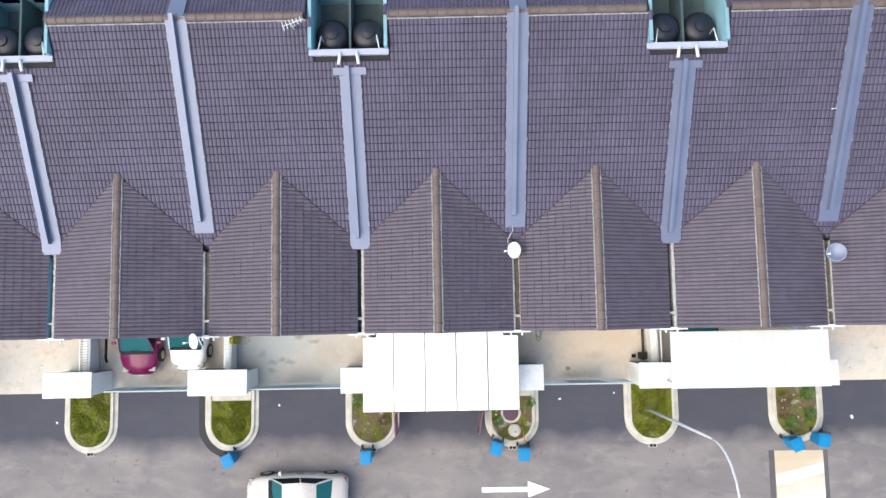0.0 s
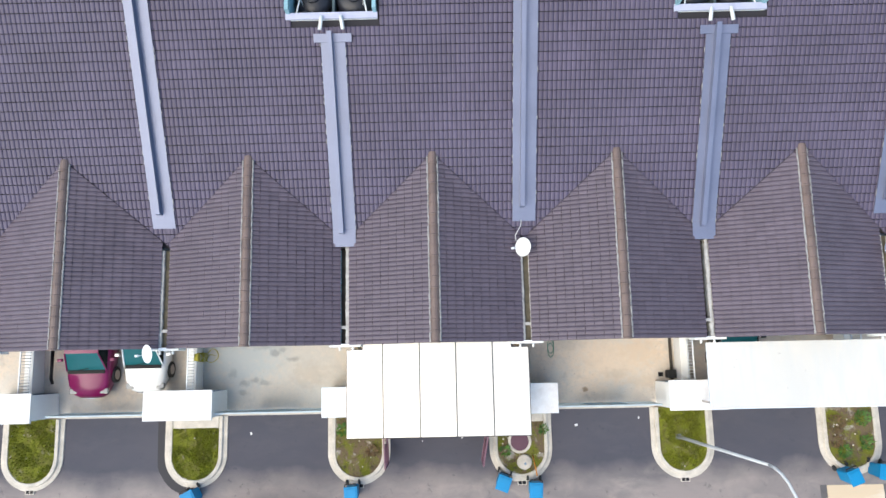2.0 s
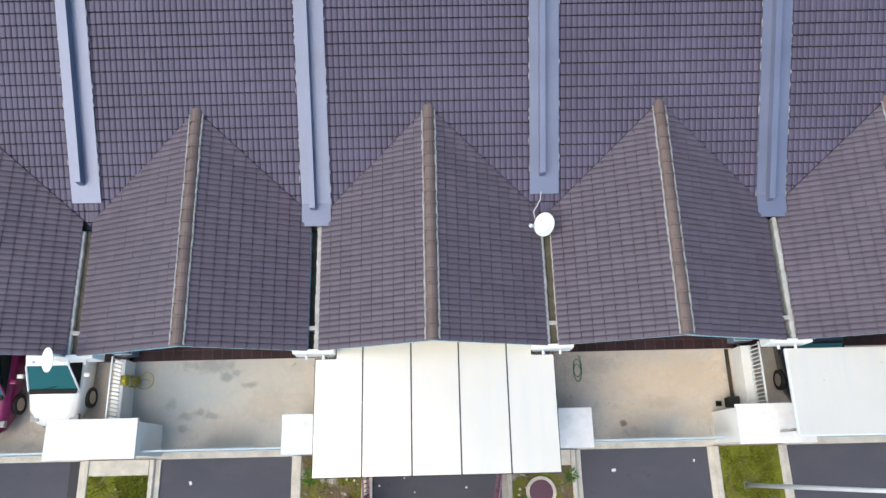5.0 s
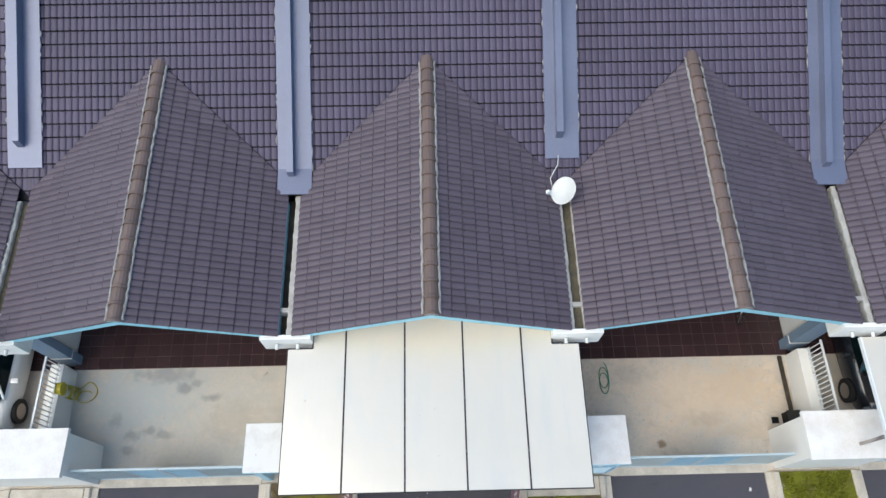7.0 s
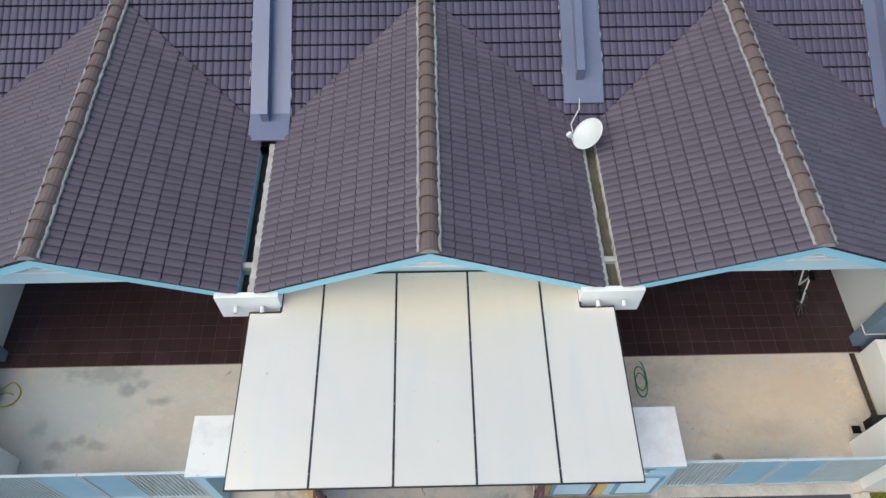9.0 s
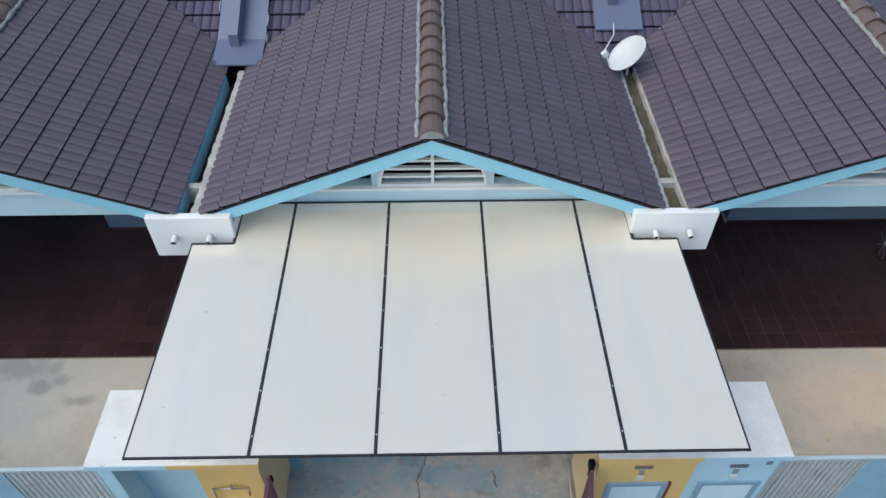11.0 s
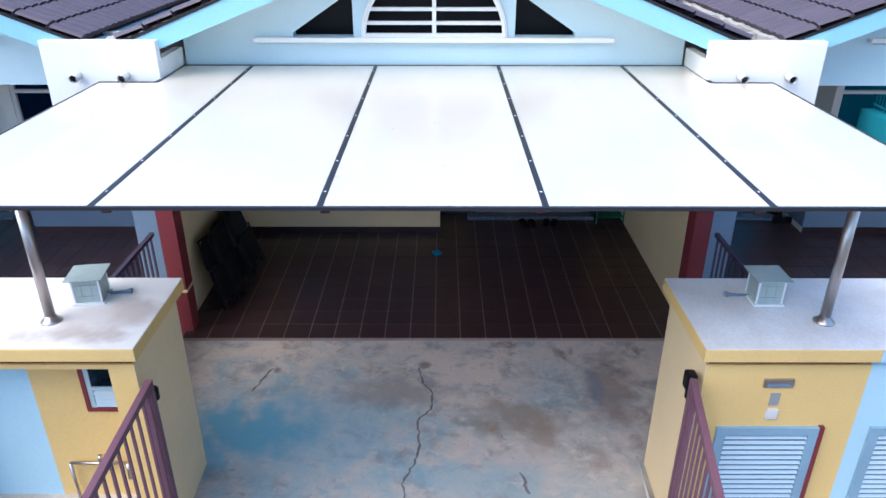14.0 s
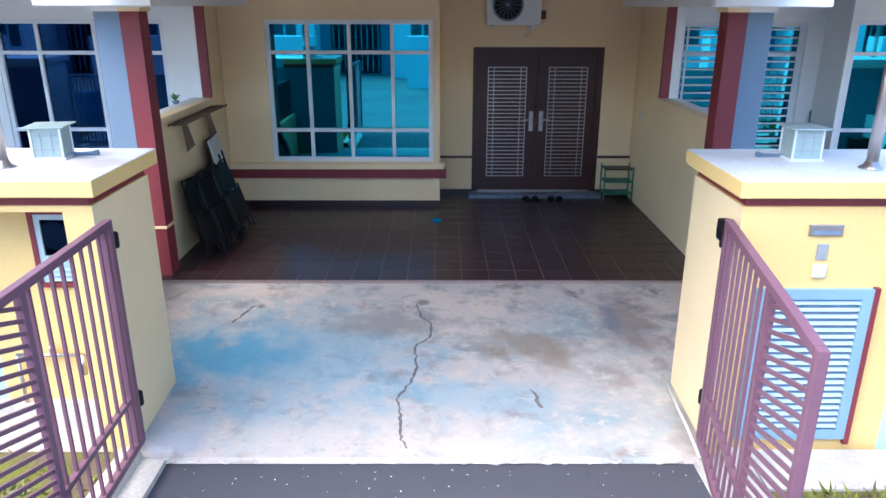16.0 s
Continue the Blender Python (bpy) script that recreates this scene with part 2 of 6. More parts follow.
M_TANK = mat("black_tank", (0.012, 0.013, 0.02), 0.45, 0.2)
M_SIGN = mat("road_paint", (0.75, 0.74, 0.72), 0.8, 0.12, 4, 40, 0.2)
M_HUMP = layered("hump_paint", [((0.56, 0.44, 0.30), 0, 0, 0, 0, 1), ((0.64, 0.57, 0.47), 0.7, 0.42, 0.62, 3, 0.5)], 0.8, 0.2)
M_ASPH = layered("road_asphalt", [((0.234, 0.201, 0.188), 0, 0, 0, 0, 1), ((0.170, 0.150, 0.147), 0.5, 0.42, 0.62, 2, 0.5), ((0.270, 0.233, 0.210), 1.6, 0.50, 0.72, 9, 0.5), ((0.128, 0.114, 0.112), 3.5, 0.62, 0.72, 5, 1)], 0.9, 0.5, 0.008, 120, band=(-3.4, -2.5, (0.038, 0.040, 0.058)))
DRIVE_LAYERS = [((0.598, 0.512, 0.419), 0, 0, 0, 0, 1), ((0.481, 0.469, 0.437), 0.5, 0.45, 0.66, 4, 1), ((0.650, 0.537, 0.425), 0.9, 0.5, 0.70, 8, 0.6), ((0.442, 0.388, 0.330), 2.2, 0.52, 0.70, 13, 1), ((0.520, 0.469, 0.413), 9, 0.48, 0.66, 23, 1), ((0.221, 0.200, 0.183), 4.2, 0.665, 0.72, 2, 1), ((0.338, 0.300, 0.260), 26, 0.58, 0.74, 5, 1)]
M_DRIVE = layered("driveway_concrete", DRIVE_LAYERS, 0.8, 0.25, 0.004, 60)
# the first two spots only cool the tone; the rest are stains
M_DRIVEL = layered("oil_spotted_driveway_concrete", DRIVE_LAYERS, 0.8, 0.25, 0.004, 60,
                   spots=[(-0.3, 0.9, 5.0, 3.0, (0.46, 0.46, 0.43), 0.5), (-1.4, 1.4, 1.5, 0.9, (0.40, 0.45, 0.46), 0.6), (-0.12, 1.69, 0.19, 0.13, (0.17, 0.17, 0.17), 0.50), (0.18, 1.84, 0.13, 0.10, (0.20, 0.20, 0.20), 0.43), (0.56, 1.46, 0.21, 0.11, (0.16, 0.16, 0.16), 0.50), (-0.93, 0.70, 0.24, 0.11, (0.17, 0.17, 0.17), 0.46),
                          (-1.33, 0.60, 0.18, 0.13, (0.20, 0.19, 0.18), 0.46), (-0.5, 0.58, 0.21, 0.10, (0.22, 0.21, 0.20), 0.43), (-1.37, 0.22, 0.19, 0.10, (0.20, 0.19, 0.18), 0.43), (-1.76, 0.95, 0.16, 0.16, (0.24, 0.24, 0.24), 0.43), (-0.7, 2.05, 0.7, 0.18, (0.26, 0.26, 0.26), 0.6), (1.2, 0.9, 0.7, 0.5, (0.45, 0.38, 0.30), 0.5)])
M_DRIVER = layered("warm_stained_driveway_concrete", DRIVE_LAYERS, 0.8, 0.25, 0.004, 60,
                   spots=[(0.6, 1.2, 1.6, 0.9, (0.62, 0.49, 0.36), 0.6), (1.6, 1.5, 0.8, 0.5, (0.56, 0.44, 0.32), 0.6), (-0.55, 0.10, 0.12, 0.09, (0.22, 0.15, 0.09), 0.85), (0.64, 0.69, 0.5, 0.16, (0.42, 0.35, 0.27), 0.5), (-1.1, 1.8, 0.5, 0.22, (0.40, 0.36, 0.31), 0.5), (1.7, 0.35, 0.6, 0.25, (0.48, 0.40, 0.31), 0.5)])
M_DRIVE7 = layered("stained_driveway_concrete", [((0.427, 0.378, 0.340), 0, 0, 0, 0, 1), ((0.193, 0.310, 0.354), 0.8, 0.49, 0.68, 21, 0.6), ((0.530, 0.440, 0.363), 1.4, 0.46, 0.66, 8, 0.5), ((0.244, 0.248, 0.242), 3.4, 0.50, 0.66, 31, 0.8), ((0.224, 0.168, 0.138), 2.4, 0.57, 0.70, 3.3, 1), ((0.500, 0.428, 0.375), 9, 0.52, 0.68, 41, 1), ((0.197, 0.174, 0.162), 6, 0.66, 0.73, 2, 1), ((0.289, 0.260, 0.236), 24, 0.56, 0.74, 5, 1)], 0.75, 0.25, 0.004, 60,
                   spots=[(-1.3, 0.70, 1.3, 0.95, (0.195, 0.342, 0.415), 0.65), (-1.9, 0.78, 0.78, 0.36, (0.073, 0.281, 0.403), 0.75), (0.1, -0.32, 2.0, 0.22, (0.488, 0.439, 0.378), 0.45), (1.3, 0.3, 0.9, 0.5, (0.500, 0.445, 0.403), 0.35), (0.3, 0.15, 0.8, 0.25, (0.207, 0.342, 0.403), 0.5),
                          (0.85, 0.98, 0.46, 0.26, (0.232, 0.183, 0.140), 0.75), (1.05, 0.72, 0.16, 0.26, (0.232, 0.183, 0.140), 0.65), (1.88, 1.35, 0.30, 0.55, (0.183, 0.134, 0.116), 0.7), (1.72, 1.45, 0.08, 0.35, (0.122, 0.159, 0.232), 0.4), (-0.45, 1.35, 0.60, 0.22, (0.232, 0.195, 0.171), 0.65),
                          (-1.74, 1.70, 0.05, 0.05, (0.122, 0.122, 0.134), 0.8), (-0.1, 1.78, 0.06, 0.05, (0.159, 0.134, 0.122), 0.8), (2.05, -0.3, 0.28, 0.35, (0.195, 0.171, 0.165), 0.7), (-1.9, -0.4, 0.3, 0.2, (0.268, 0.305, 0.366), 0.6)])
M_PATCH = mat("worn_asphalt_patch", (0.11, 0.10, 0.10), 0.9, 0.25, 3, 80, 0.4, dist=0.008)
M_KERBDARK = mat("kerbside_black", (0.022, 0.020, 0.024), 0.7, 0.3, 3, 60, 0.4, dist=0.008)
M_SOIL = layered("verge_soil", [((0.11, 0.10, 0.025), 0, 0, 0, 0, 1), ((0.13, 0.14, 0.006), 2.2, 0.38, 0.55, 2, 1), ((0.30, 0.27, 0.23), 4.0, 0.60, 0.72, 7, 1)], 0.95, 0.8, 0.02, 40)
M_BARE = layered("bare_verge_soil", [((0.12, 0.085, 0.05), 0, 0, 0, 0, 1), ((0.12, 0.125, 0.008), 1.6, 0.44, 0.58, 2, 1), ((0.33, 0.30, 0.26), 1.8, 0.56, 0.66, 7, 1), ((0.05, 0.037, 0.025), 5, 0.56, 0.68, 3, 1)], 0.95, 0.8, 0.02, 40)
M_WEED = mat("weed_leaf", (0.060, 0.135, 0.012), 0.6, 0.3, 6, 30, 0.0, rnd=-0.35)
M_DRYWEED = mat("dry_weed_leaf", (0.12, 0.075, 0.030), 0.8, 0.3, 6, 30, 0.0, rnd=-0.35)
M_GRASS = mat("grass_blade", (0.175, 0.195, 0.003), 0.7, 0.25, 1.5, 12, 0.0, col2=(0.11, 0.12, 0.006), rnd=-0.40)
M_PAINT_W = mat("white_car_paint", (0.75, 0.75, 0.74), 0.25, 0.02, 1, 40, 0, coat=0.6)
M_PAINT_M = mat("magenta_car_paint", (0.15, 0.002, 0.058), 0.30, 0.02, 1, 40, 0, coat=0.25, spec=0.3)
M_PAINT_B = mat("beige_car_paint", (0.55, 0.48, 0.42), 0.28, 0.02, 1, 40, 0, coat=0.5)
M_PAINT_K = mat("dark_car_paint", (0.012, 0.014, 0.02), 0.2, 0.02, 1, 40, 0, coat=0.6)
M_CARGLASS = mat("car_glass", (0.022, 0.105, 0.115), 0.08, 0.05, 1, 40, 0, spec=0.12)
M_SIDEGLASS = mat("car_side_glass", (0.004, 0.010, 0.012), 0.08, 0.05, 1, 40, 0, spec=0.12)
M_LAMPG = mat("headlight_plastic", (0.16, 0.17, 0.18), 0.12, 0.05, 1, 40, 0, coat=0.5)
M_TYRE = mat("tyre_rubber", (0.02, 0.02, 0.02), 0.8)
M_ROOM = mat("room_wall", (0.30, 0.32, 0.33), 0.8)
M_LIGHTBLUE = mat("well_wall_paint", (0.24, 0.40, 0.45), 0.65, 0.15, 1, 40, 0.1)
M_COPING = mat("coping_paint", (0.42, 0.42, 0.52), 0.6, 0.1)
# concrete darkened in its colour for the shade deep in the air well
M_WELL = mat("shaded_well_concrete", (0.07, 0.10, 0.11), 0.9, 0.3, 1.5, 30, 0.3)
M_PLASTW = mat("white_plastic", (0.64, 0.64, 0.62), 0.4, 0.05)
M_GREENP = mat("green_plastic", (0.02, 0.20, 0.14), 0.45)
M_ORANGE = mat("orange_plastic", (0.62, 0.24, 0.02), 0.5)
M_YELP = mat("yellow_hose", (0.45, 0.38, 0.02), 0.45)


# ---- building helpers ----
def mesh_of(name, bm):
    me = bpy.data.meshes.new(name)
    bm.normal_update()
    bm.to_mesh(me)
    bm.free()
    return me


def part(name, bm, material, parent=None, label="", smooth=False):
    """Links a bmesh (or a mesh) as one mesh object under a thing or a part."""
    me = bm if isinstance(bm, bpy.types.Mesh) else mesh_of(name, bm)
    if not me.materials:
        me.materials.append(material)
    if smooth:
        me.shade_smooth()
    ob = new(name, me)
    if parent is not None:
        ob.parent = parent
    if label:
        ob["label"] = label
    return ob


def thing(name, label, category, at=(0, 0, 0), turn=0.0, group="", kind=""):
    ob = new(name)
    ob.empty_display_size = 0.2
    ob.matrix_basis = pose(*at, 0, 0, turn)
    return tagged(ob, label, category, group, kind)


def box(bm, x0, x1, y0, y1, z0, z1):
    x0, x1 = min(x0, x1), max(x0, x1)
    v = [bm.verts.new((x, y, z)) for z in (z0, z1) for y in (y0, y1) for x in (x0, x1)]
    for f in ((0, 2, 3, 1), (4, 5, 7, 6), (0, 1, 5, 4), (2, 6, 7, 3), (0, 4, 6, 2), (1, 3, 7, 5)):
        bm.faces.new([v[i] for i in f])
    return v


def boxes(*rows, bevel=0.0):
    bm = bmesh.new()
    for r in rows:
        box(bm, *r)
    if bevel:
        bmesh.ops.bevel(bm, geom=list(bm.edges), offset=bevel, segments=2, affect="EDGES", profile=0.6)
    return bm


def tube(points, r, seg=10, bm=None, cap=True):
    """A round bar along points; r is one radius or one for each point."""
    bm = bm or bmesh.new()
    pts = [Vector(p) for p in points]
    rs = [r] * len(pts) if isinstance(r, (int, float)) else r
    rings = []
    side = None
    for i, p in enumerate(pts):
        d = (pts[min(i + 1, len(pts) - 1)] - pts[max(i - 1, 0)]).normalized()
        if side is None:
            side = d.cross(Vector((0, 0, 1)) if abs(d.z) < 0.9 else Vector((1, 0, 0))).normalized()
        side = (side - d * side.dot(d)).normalized()
        up = d.cross(side)
        rings.append([bm.verts.new(p + (side * math.cos(a) + up * math.sin(a)) * rs[i]) for a in (2 * math.pi * k / seg for k in range(seg))])
    for a, b in zip(rings, rings[1:]):
        for k in range(seg):
            bm.faces.new((a[k], a[(k + 1) % seg], b[(k + 1) % seg], b[k]))
    if cap:
        bm.faces.new(rings[0][::-1])
        bm.faces.new(rings[-1])
    return bm


def lathe(profile, seg=24, bm=None, at=(0, 0, 0)):
    """A turned body: profile rows are radius and height."""
    bm = bm or bmesh.new()
    rings = [[bm.verts.new((at[0] + r * math.cos(2 * math.pi * k / seg), at[1] + r * math.sin(2 * math.pi * k / seg), at[2] + z)) for k in range(seg)] for r, z in profile]
    for a, b in zip(rings, rings[1:]):
        for k in range(seg):
            bm.faces.new((a[k], a[(k + 1) % seg], b[(k + 1) % seg], b[k]))
    bm.faces.new(rings[0][::-1])
    bm.faces.new(rings[-1])
    return bm


def prism(outline, axis, lo, hi, bm=None):
    """A flat outline pulled out along an axis: 'y' takes outline rows as x, z; 'z' as x, y; 'x' as y, z."""
    bm = bm or bmesh.new()
    put = {"y": lambda a, b, c: (a, c, b), "z": lambda a, b, c: (a, b, c), "x": lambda a, b, c: (c, a, b)}[axis]
    lower = [bm.verts.new(put(a, b, lo)) for a, b in outline]
    upper = [bm.verts.new(put(a, b, hi)) for a, b in outline]
    bm.faces.new(lower[::-1])
    bm.faces.new(upper)
    n = len(outline)
    for i in range(n):
        bm.faces.new((lower[i], lower[(i + 1) % n], upper[(i + 1) % n], upper[i]))
    bmesh.ops.recalc_face_normals(bm, faces=list(bm.faces))
    return bm

# ---- ground ----
def sheet(name, x0, x1, y0, y1, z, material, label, category="ground", nx=1, ny=1, edge=0.0):
    bm = bmesh.new()
    g = [[bm.verts.new((x0 + (x1 - x0) * i / nx, y0 + (y1 - y0) * j / ny + (edge * noise.noise((i * 0.37, 3.1, 0.2)) if j == 0 else 0), z)) for i in range(nx + 1)] for j in range(ny + 1)]
    for j in range(ny):
        for i in range(nx):
            bm.faces.new((g[j][i], g[j][i + 1], g[j + 1][i + 1], g[j + 1][i]))
    return tagged(part(name, bm, material), label, category, kind="structure")


sheet("ground", -600, 600, -600, 600, ROAD, M_ASPH, "worn grey asphalt road surface reaching far out")

# ---- roof tiles ----
TW, TG = 0.30, 0.302           # cover width and gauge of one tile


def tile_rows(roll, slot, scallop, step, bed):
    """One double-roll tile: u across, v up the slope, w off the slope."""
    rows = [[] for _ in range(8)]
    profile = ((0.0, -0.45), (0.06, 0.22), (0.17, 0.66), (0.32, 0.93), (0.5, 1.0), (0.68, 0.93), (0.83, 0.66), (0.94, 0.22), (1.0, -0.45))
    steps = [((c + f) * TW / 2, a) for c in (0, 1) for f, a in profile]     # two rolls with a deep crease between them
    for u, a in steps:
        h, d = roll * a, scallop * (a - 0.5)
        rows[0].append((u, 0.012 - d, -bed))                     # undercut foot of the nose
        rows[1].append((u, -d, 0.008 + step + h))                # nose
        rows[2].append(rows[1][-1])                              # face
        rows[3].append((u, TG - slot - d, 0.008 + h))            # end of the face, at a narrow joint
        rows[4].append(rows[3][-1])                              # drop into the joint
        rows[5].append((u, TG - slot - d, -bed))
        rows[6].append(rows[5][-1])                              # bed of the joint
        rows[7].append((u, TG + 0.02, -bed))
    n, m = len(steps), len(profile)
    faces = [(r * n + i, r * n + i + 1, (r + 1) * n + i + 1, (r + 1) * n + i) for r in (0, 2, 4, 6) for i in range(n - 1) if i != m - 1]
    return np.array([p for r in rows for p in r]), faces


TILE_V, TILE_F = tile_rows(0.024, 0.016, 0.010, 0.012, 0.024)    # gable roofs
MAIN_V = tile_rows(0.020, 0.031, 0.015, 0.018, 0.044)[0]         # main roof: wider joints


def slope_places(length, run, keep):
    """Tile places (u, v) on a slope of that length across and run up it."""
    out = []
    for j in range(int(math.ceil(run / TG))):
        for i in range(int(math.ceil(length / TW))):
            if keep(i * TW + TW / 2, j * TG + TG / 2):
                out.append((i * TW, j * TG))
    return out


def joined_tiles(name, places, m, parent, cuts=(), shape=TILE_V, material=M_TILES):
    """All tiles at (u, v) places on the slope whose axes are the columns of m, in one mesh."""
    rot, org = np.array(m.to_3x3()), np.array(m.translation)
    verts = np.concatenate([(shape + np.array((u, v, random.uniform(-0.003, 0.003)))) @ rot.T + org for u, v in places])
    k = len(TILE_V)
    faces = [tuple(i + k * n for i in f) for n in range(len(places)) for f in TILE_F]
    me = bpy.data.meshes.new(name)
    me.from_pydata(verts.tolist(), [], faces)
    if cuts:
        bm = bmesh.new()
        bm.from_mesh(me)
        for co, no in cuts:
            bmesh.ops.bisect_plane(bm, geom=bm.verts[:] + bm.edges[:] + bm.faces[:], plane_co=co, plane_no=no, clear_outer=True)
        bm.to_mesh(me)
        bm.free()
    me.polygons.foreach_set("use_smooth", [True] * len(me.polygons))
    return tagged(part(name, me, material, parent), kind="stuff")


def slope_matrix(origin, across, up):
    a, u = Vector(across).normalized(), Vector(up).normalized()
    m = Matrix((a, u, a.cross(u))).transposed().to_4x4()
    m.translation = origin
    return m


single_tile = bpy.data.meshes.new("roof_tile")
single_tile.from_pydata(TILE_V.tolist(), [], TILE_F)
single_tile.materials.append(M_TILE)
single_tile.polygons.foreach_set("use_smooth", [True] * len(single_tile.polygons))
loose_tiles = []               # (parent, matrix) of the tiles that become parts of their own, made last


def ridge_piece():
    bm = bmesh.new()
    rows = []
    for y, k, dz in ((0.06, 0.86, -0.035), (0.004, 0.98, 0.006), (0.0, 1.08, 0.028), (0.05, 1.07, 0.026), (0.07, 0.99, 0.008), (0.40, 0.90, -0.006)):
        rows.append([bm.verts.new((k * x, y, z * k + dz)) for x, z in ((-0.15, -0.055), (-0.115, 0.0), (-0.065, 0.036), (0, 0.05), (0.065, 0.036), (0.115, 0.0), (0.15, -0.055))])
    for a, b in zip(rows, rows[1:]):
        for i in range(6):
            bm.faces.new((a[i], a[i + 1], b[i + 1], b[i]))
    return mesh_of("ridge_tile", bm)


RIDGE = ridge_piece()
RIDGE.materials.append(M_RIDGE)


def ridge_line(parent, start, along, count):
    m0 = slope_matrix((0, 0, 0), Vector(along).cross((0, 0, 1)), along)
    for i in range(count):
        ob = part("ridge_tile", RIDGE, M_RIDGE, parent)
        m = m0.copy()
        m.translation = Vector(start) + Vector(along).normalized() * (0.345 * i)
        ob.matrix_basis = m @ pose(0, 0, random.uniform(-0.004, 0.004), 0, 0, random.uniform(-0.8, 0.8))


def mortar_bead(parent, a, b, r=0.03):
    """A ragged mortar line between two points."""
    n = max(4, int((Vector(b) - Vector(a)).length / 0.07))
    pts = [Vector(a).lerp(Vector(b), i / n) + Vector((random.uniform(-0.01, 0.01), 0, random.uniform(-0.008, 0.008))) for i in range(n + 1)]
    part("mortar_bead", tube(pts, [r * random.uniform(0.7, 1.3) for _ in pts], 6), M_MORTAR, parent, "ragged pale mortar line", True)


# ---- houses (x is counted from each house's centre line; s mirrors the plan) ----
def window(parent, s, x0, x1, y, z0, z1, uprights, rails, pane_mat, thick=0.06, name="window"):
    """A framed window in the wall plane y; uprights and rails split it into panes."""
    d = 0.07
    xs, zs = [x0, *uprights, x1], [z0, *rails, z1]
    t2 = thick * 0.4
    fr = part(name, prism([(s * x0, z0), (s * x1, z0), (s * x1, z0 + thick), (s * x0, z0 + thick)], "y", y - 0.01, y + d), M_ALU, parent, "white aluminium window frame")
    for r in ((s * x0, s * (x0 + thick), y - 0.01, y + d, z0 + thick, z1), (s * (x1 - thick), s * x1, y - 0.01, y + d, z0 + thick, z1), (s * (x0 + thick), s * (x1 - thick), y - 0.01, y + d, z1 - thick, z1)):
        part("frame_side", boxes(r), M_ALU, fr)
    for x in uprights:
        part("mullion", boxes((s * (x - t2), s * (x + t2), y - 0.004, y + d, z0 + thick, z1 - thick)), M_ALU, fr)
    for z in rails:
        part("transom", boxes((s * (x0 + thick), s * (x1 - thick), y - 0.007, y + d - 0.003, z - t2, z + t2)), M_ALU, fr)
    for a, b in zip(xs, xs[1:]):
        for c, e in zip(zs, zs[1:]):
            pn = part("pane", boxes((s * (a + 0.005), s * (b - 0.005), y + 0.035, y + 0.043, c + 0.005, e - 0.005)), pane_mat, fr)
            pn.visible_shadow = False
    return fr


def grille_door(parent, s, x0, x1, y, z0, z1):
    """A double glazed door behind a white bar grille."""
    fr = part("door", prism([(s * x0, z0), (s * (x0 + 0.07), z0), (s * (x0 + 0.07), z1 - 0.07), (s * (x1 - 0.07), z1 - 0.07), (s * (x1 - 0.07), z0), (s * x1, z0), (s * x1, z1), (s * x0, z1)], "y", y, y + 0.08), M_ALU, parent, "white framed door with a bar grille")
    part("door_transom", boxes((s * (x0 + 0.07), s * (x1 - 0.07), y, y + 0.08, z0 + 2.05, z0 + 2.12)), M_ALU, fr)
    pn = part("pane", boxes((s * (x0 + 0.07), s * (x1 - 0.07), y + 0.05, y + 0.06, z0, z1 - 0.07)), M_GLASS, fr)
    pn.visible_shadow = False
    rows = []
    n = 22
    for i in range(n):
        z = z0 + 0.06 + (z1 - z0 - 0.16) * i / (n - 1)
        rows.append((s * (x0 + 0.07), s * (x1 - 0.07), y - 0.03, y - 0.015, z - 0.012, z + 0.012))
    for x in (x0 + 0.1, (x0 + x1) / 2 - 0.03, (x0 + x1) / 2 + 0.03, x1 - 0.1):
        rows.append((s * (x - 0.015), s * (x + 0.015), y - 0.045, y - 0.03, z0, z1 - 0.03))
    part("grille", boxes(*rows), M_ALU, fr, "white horizontal bars")


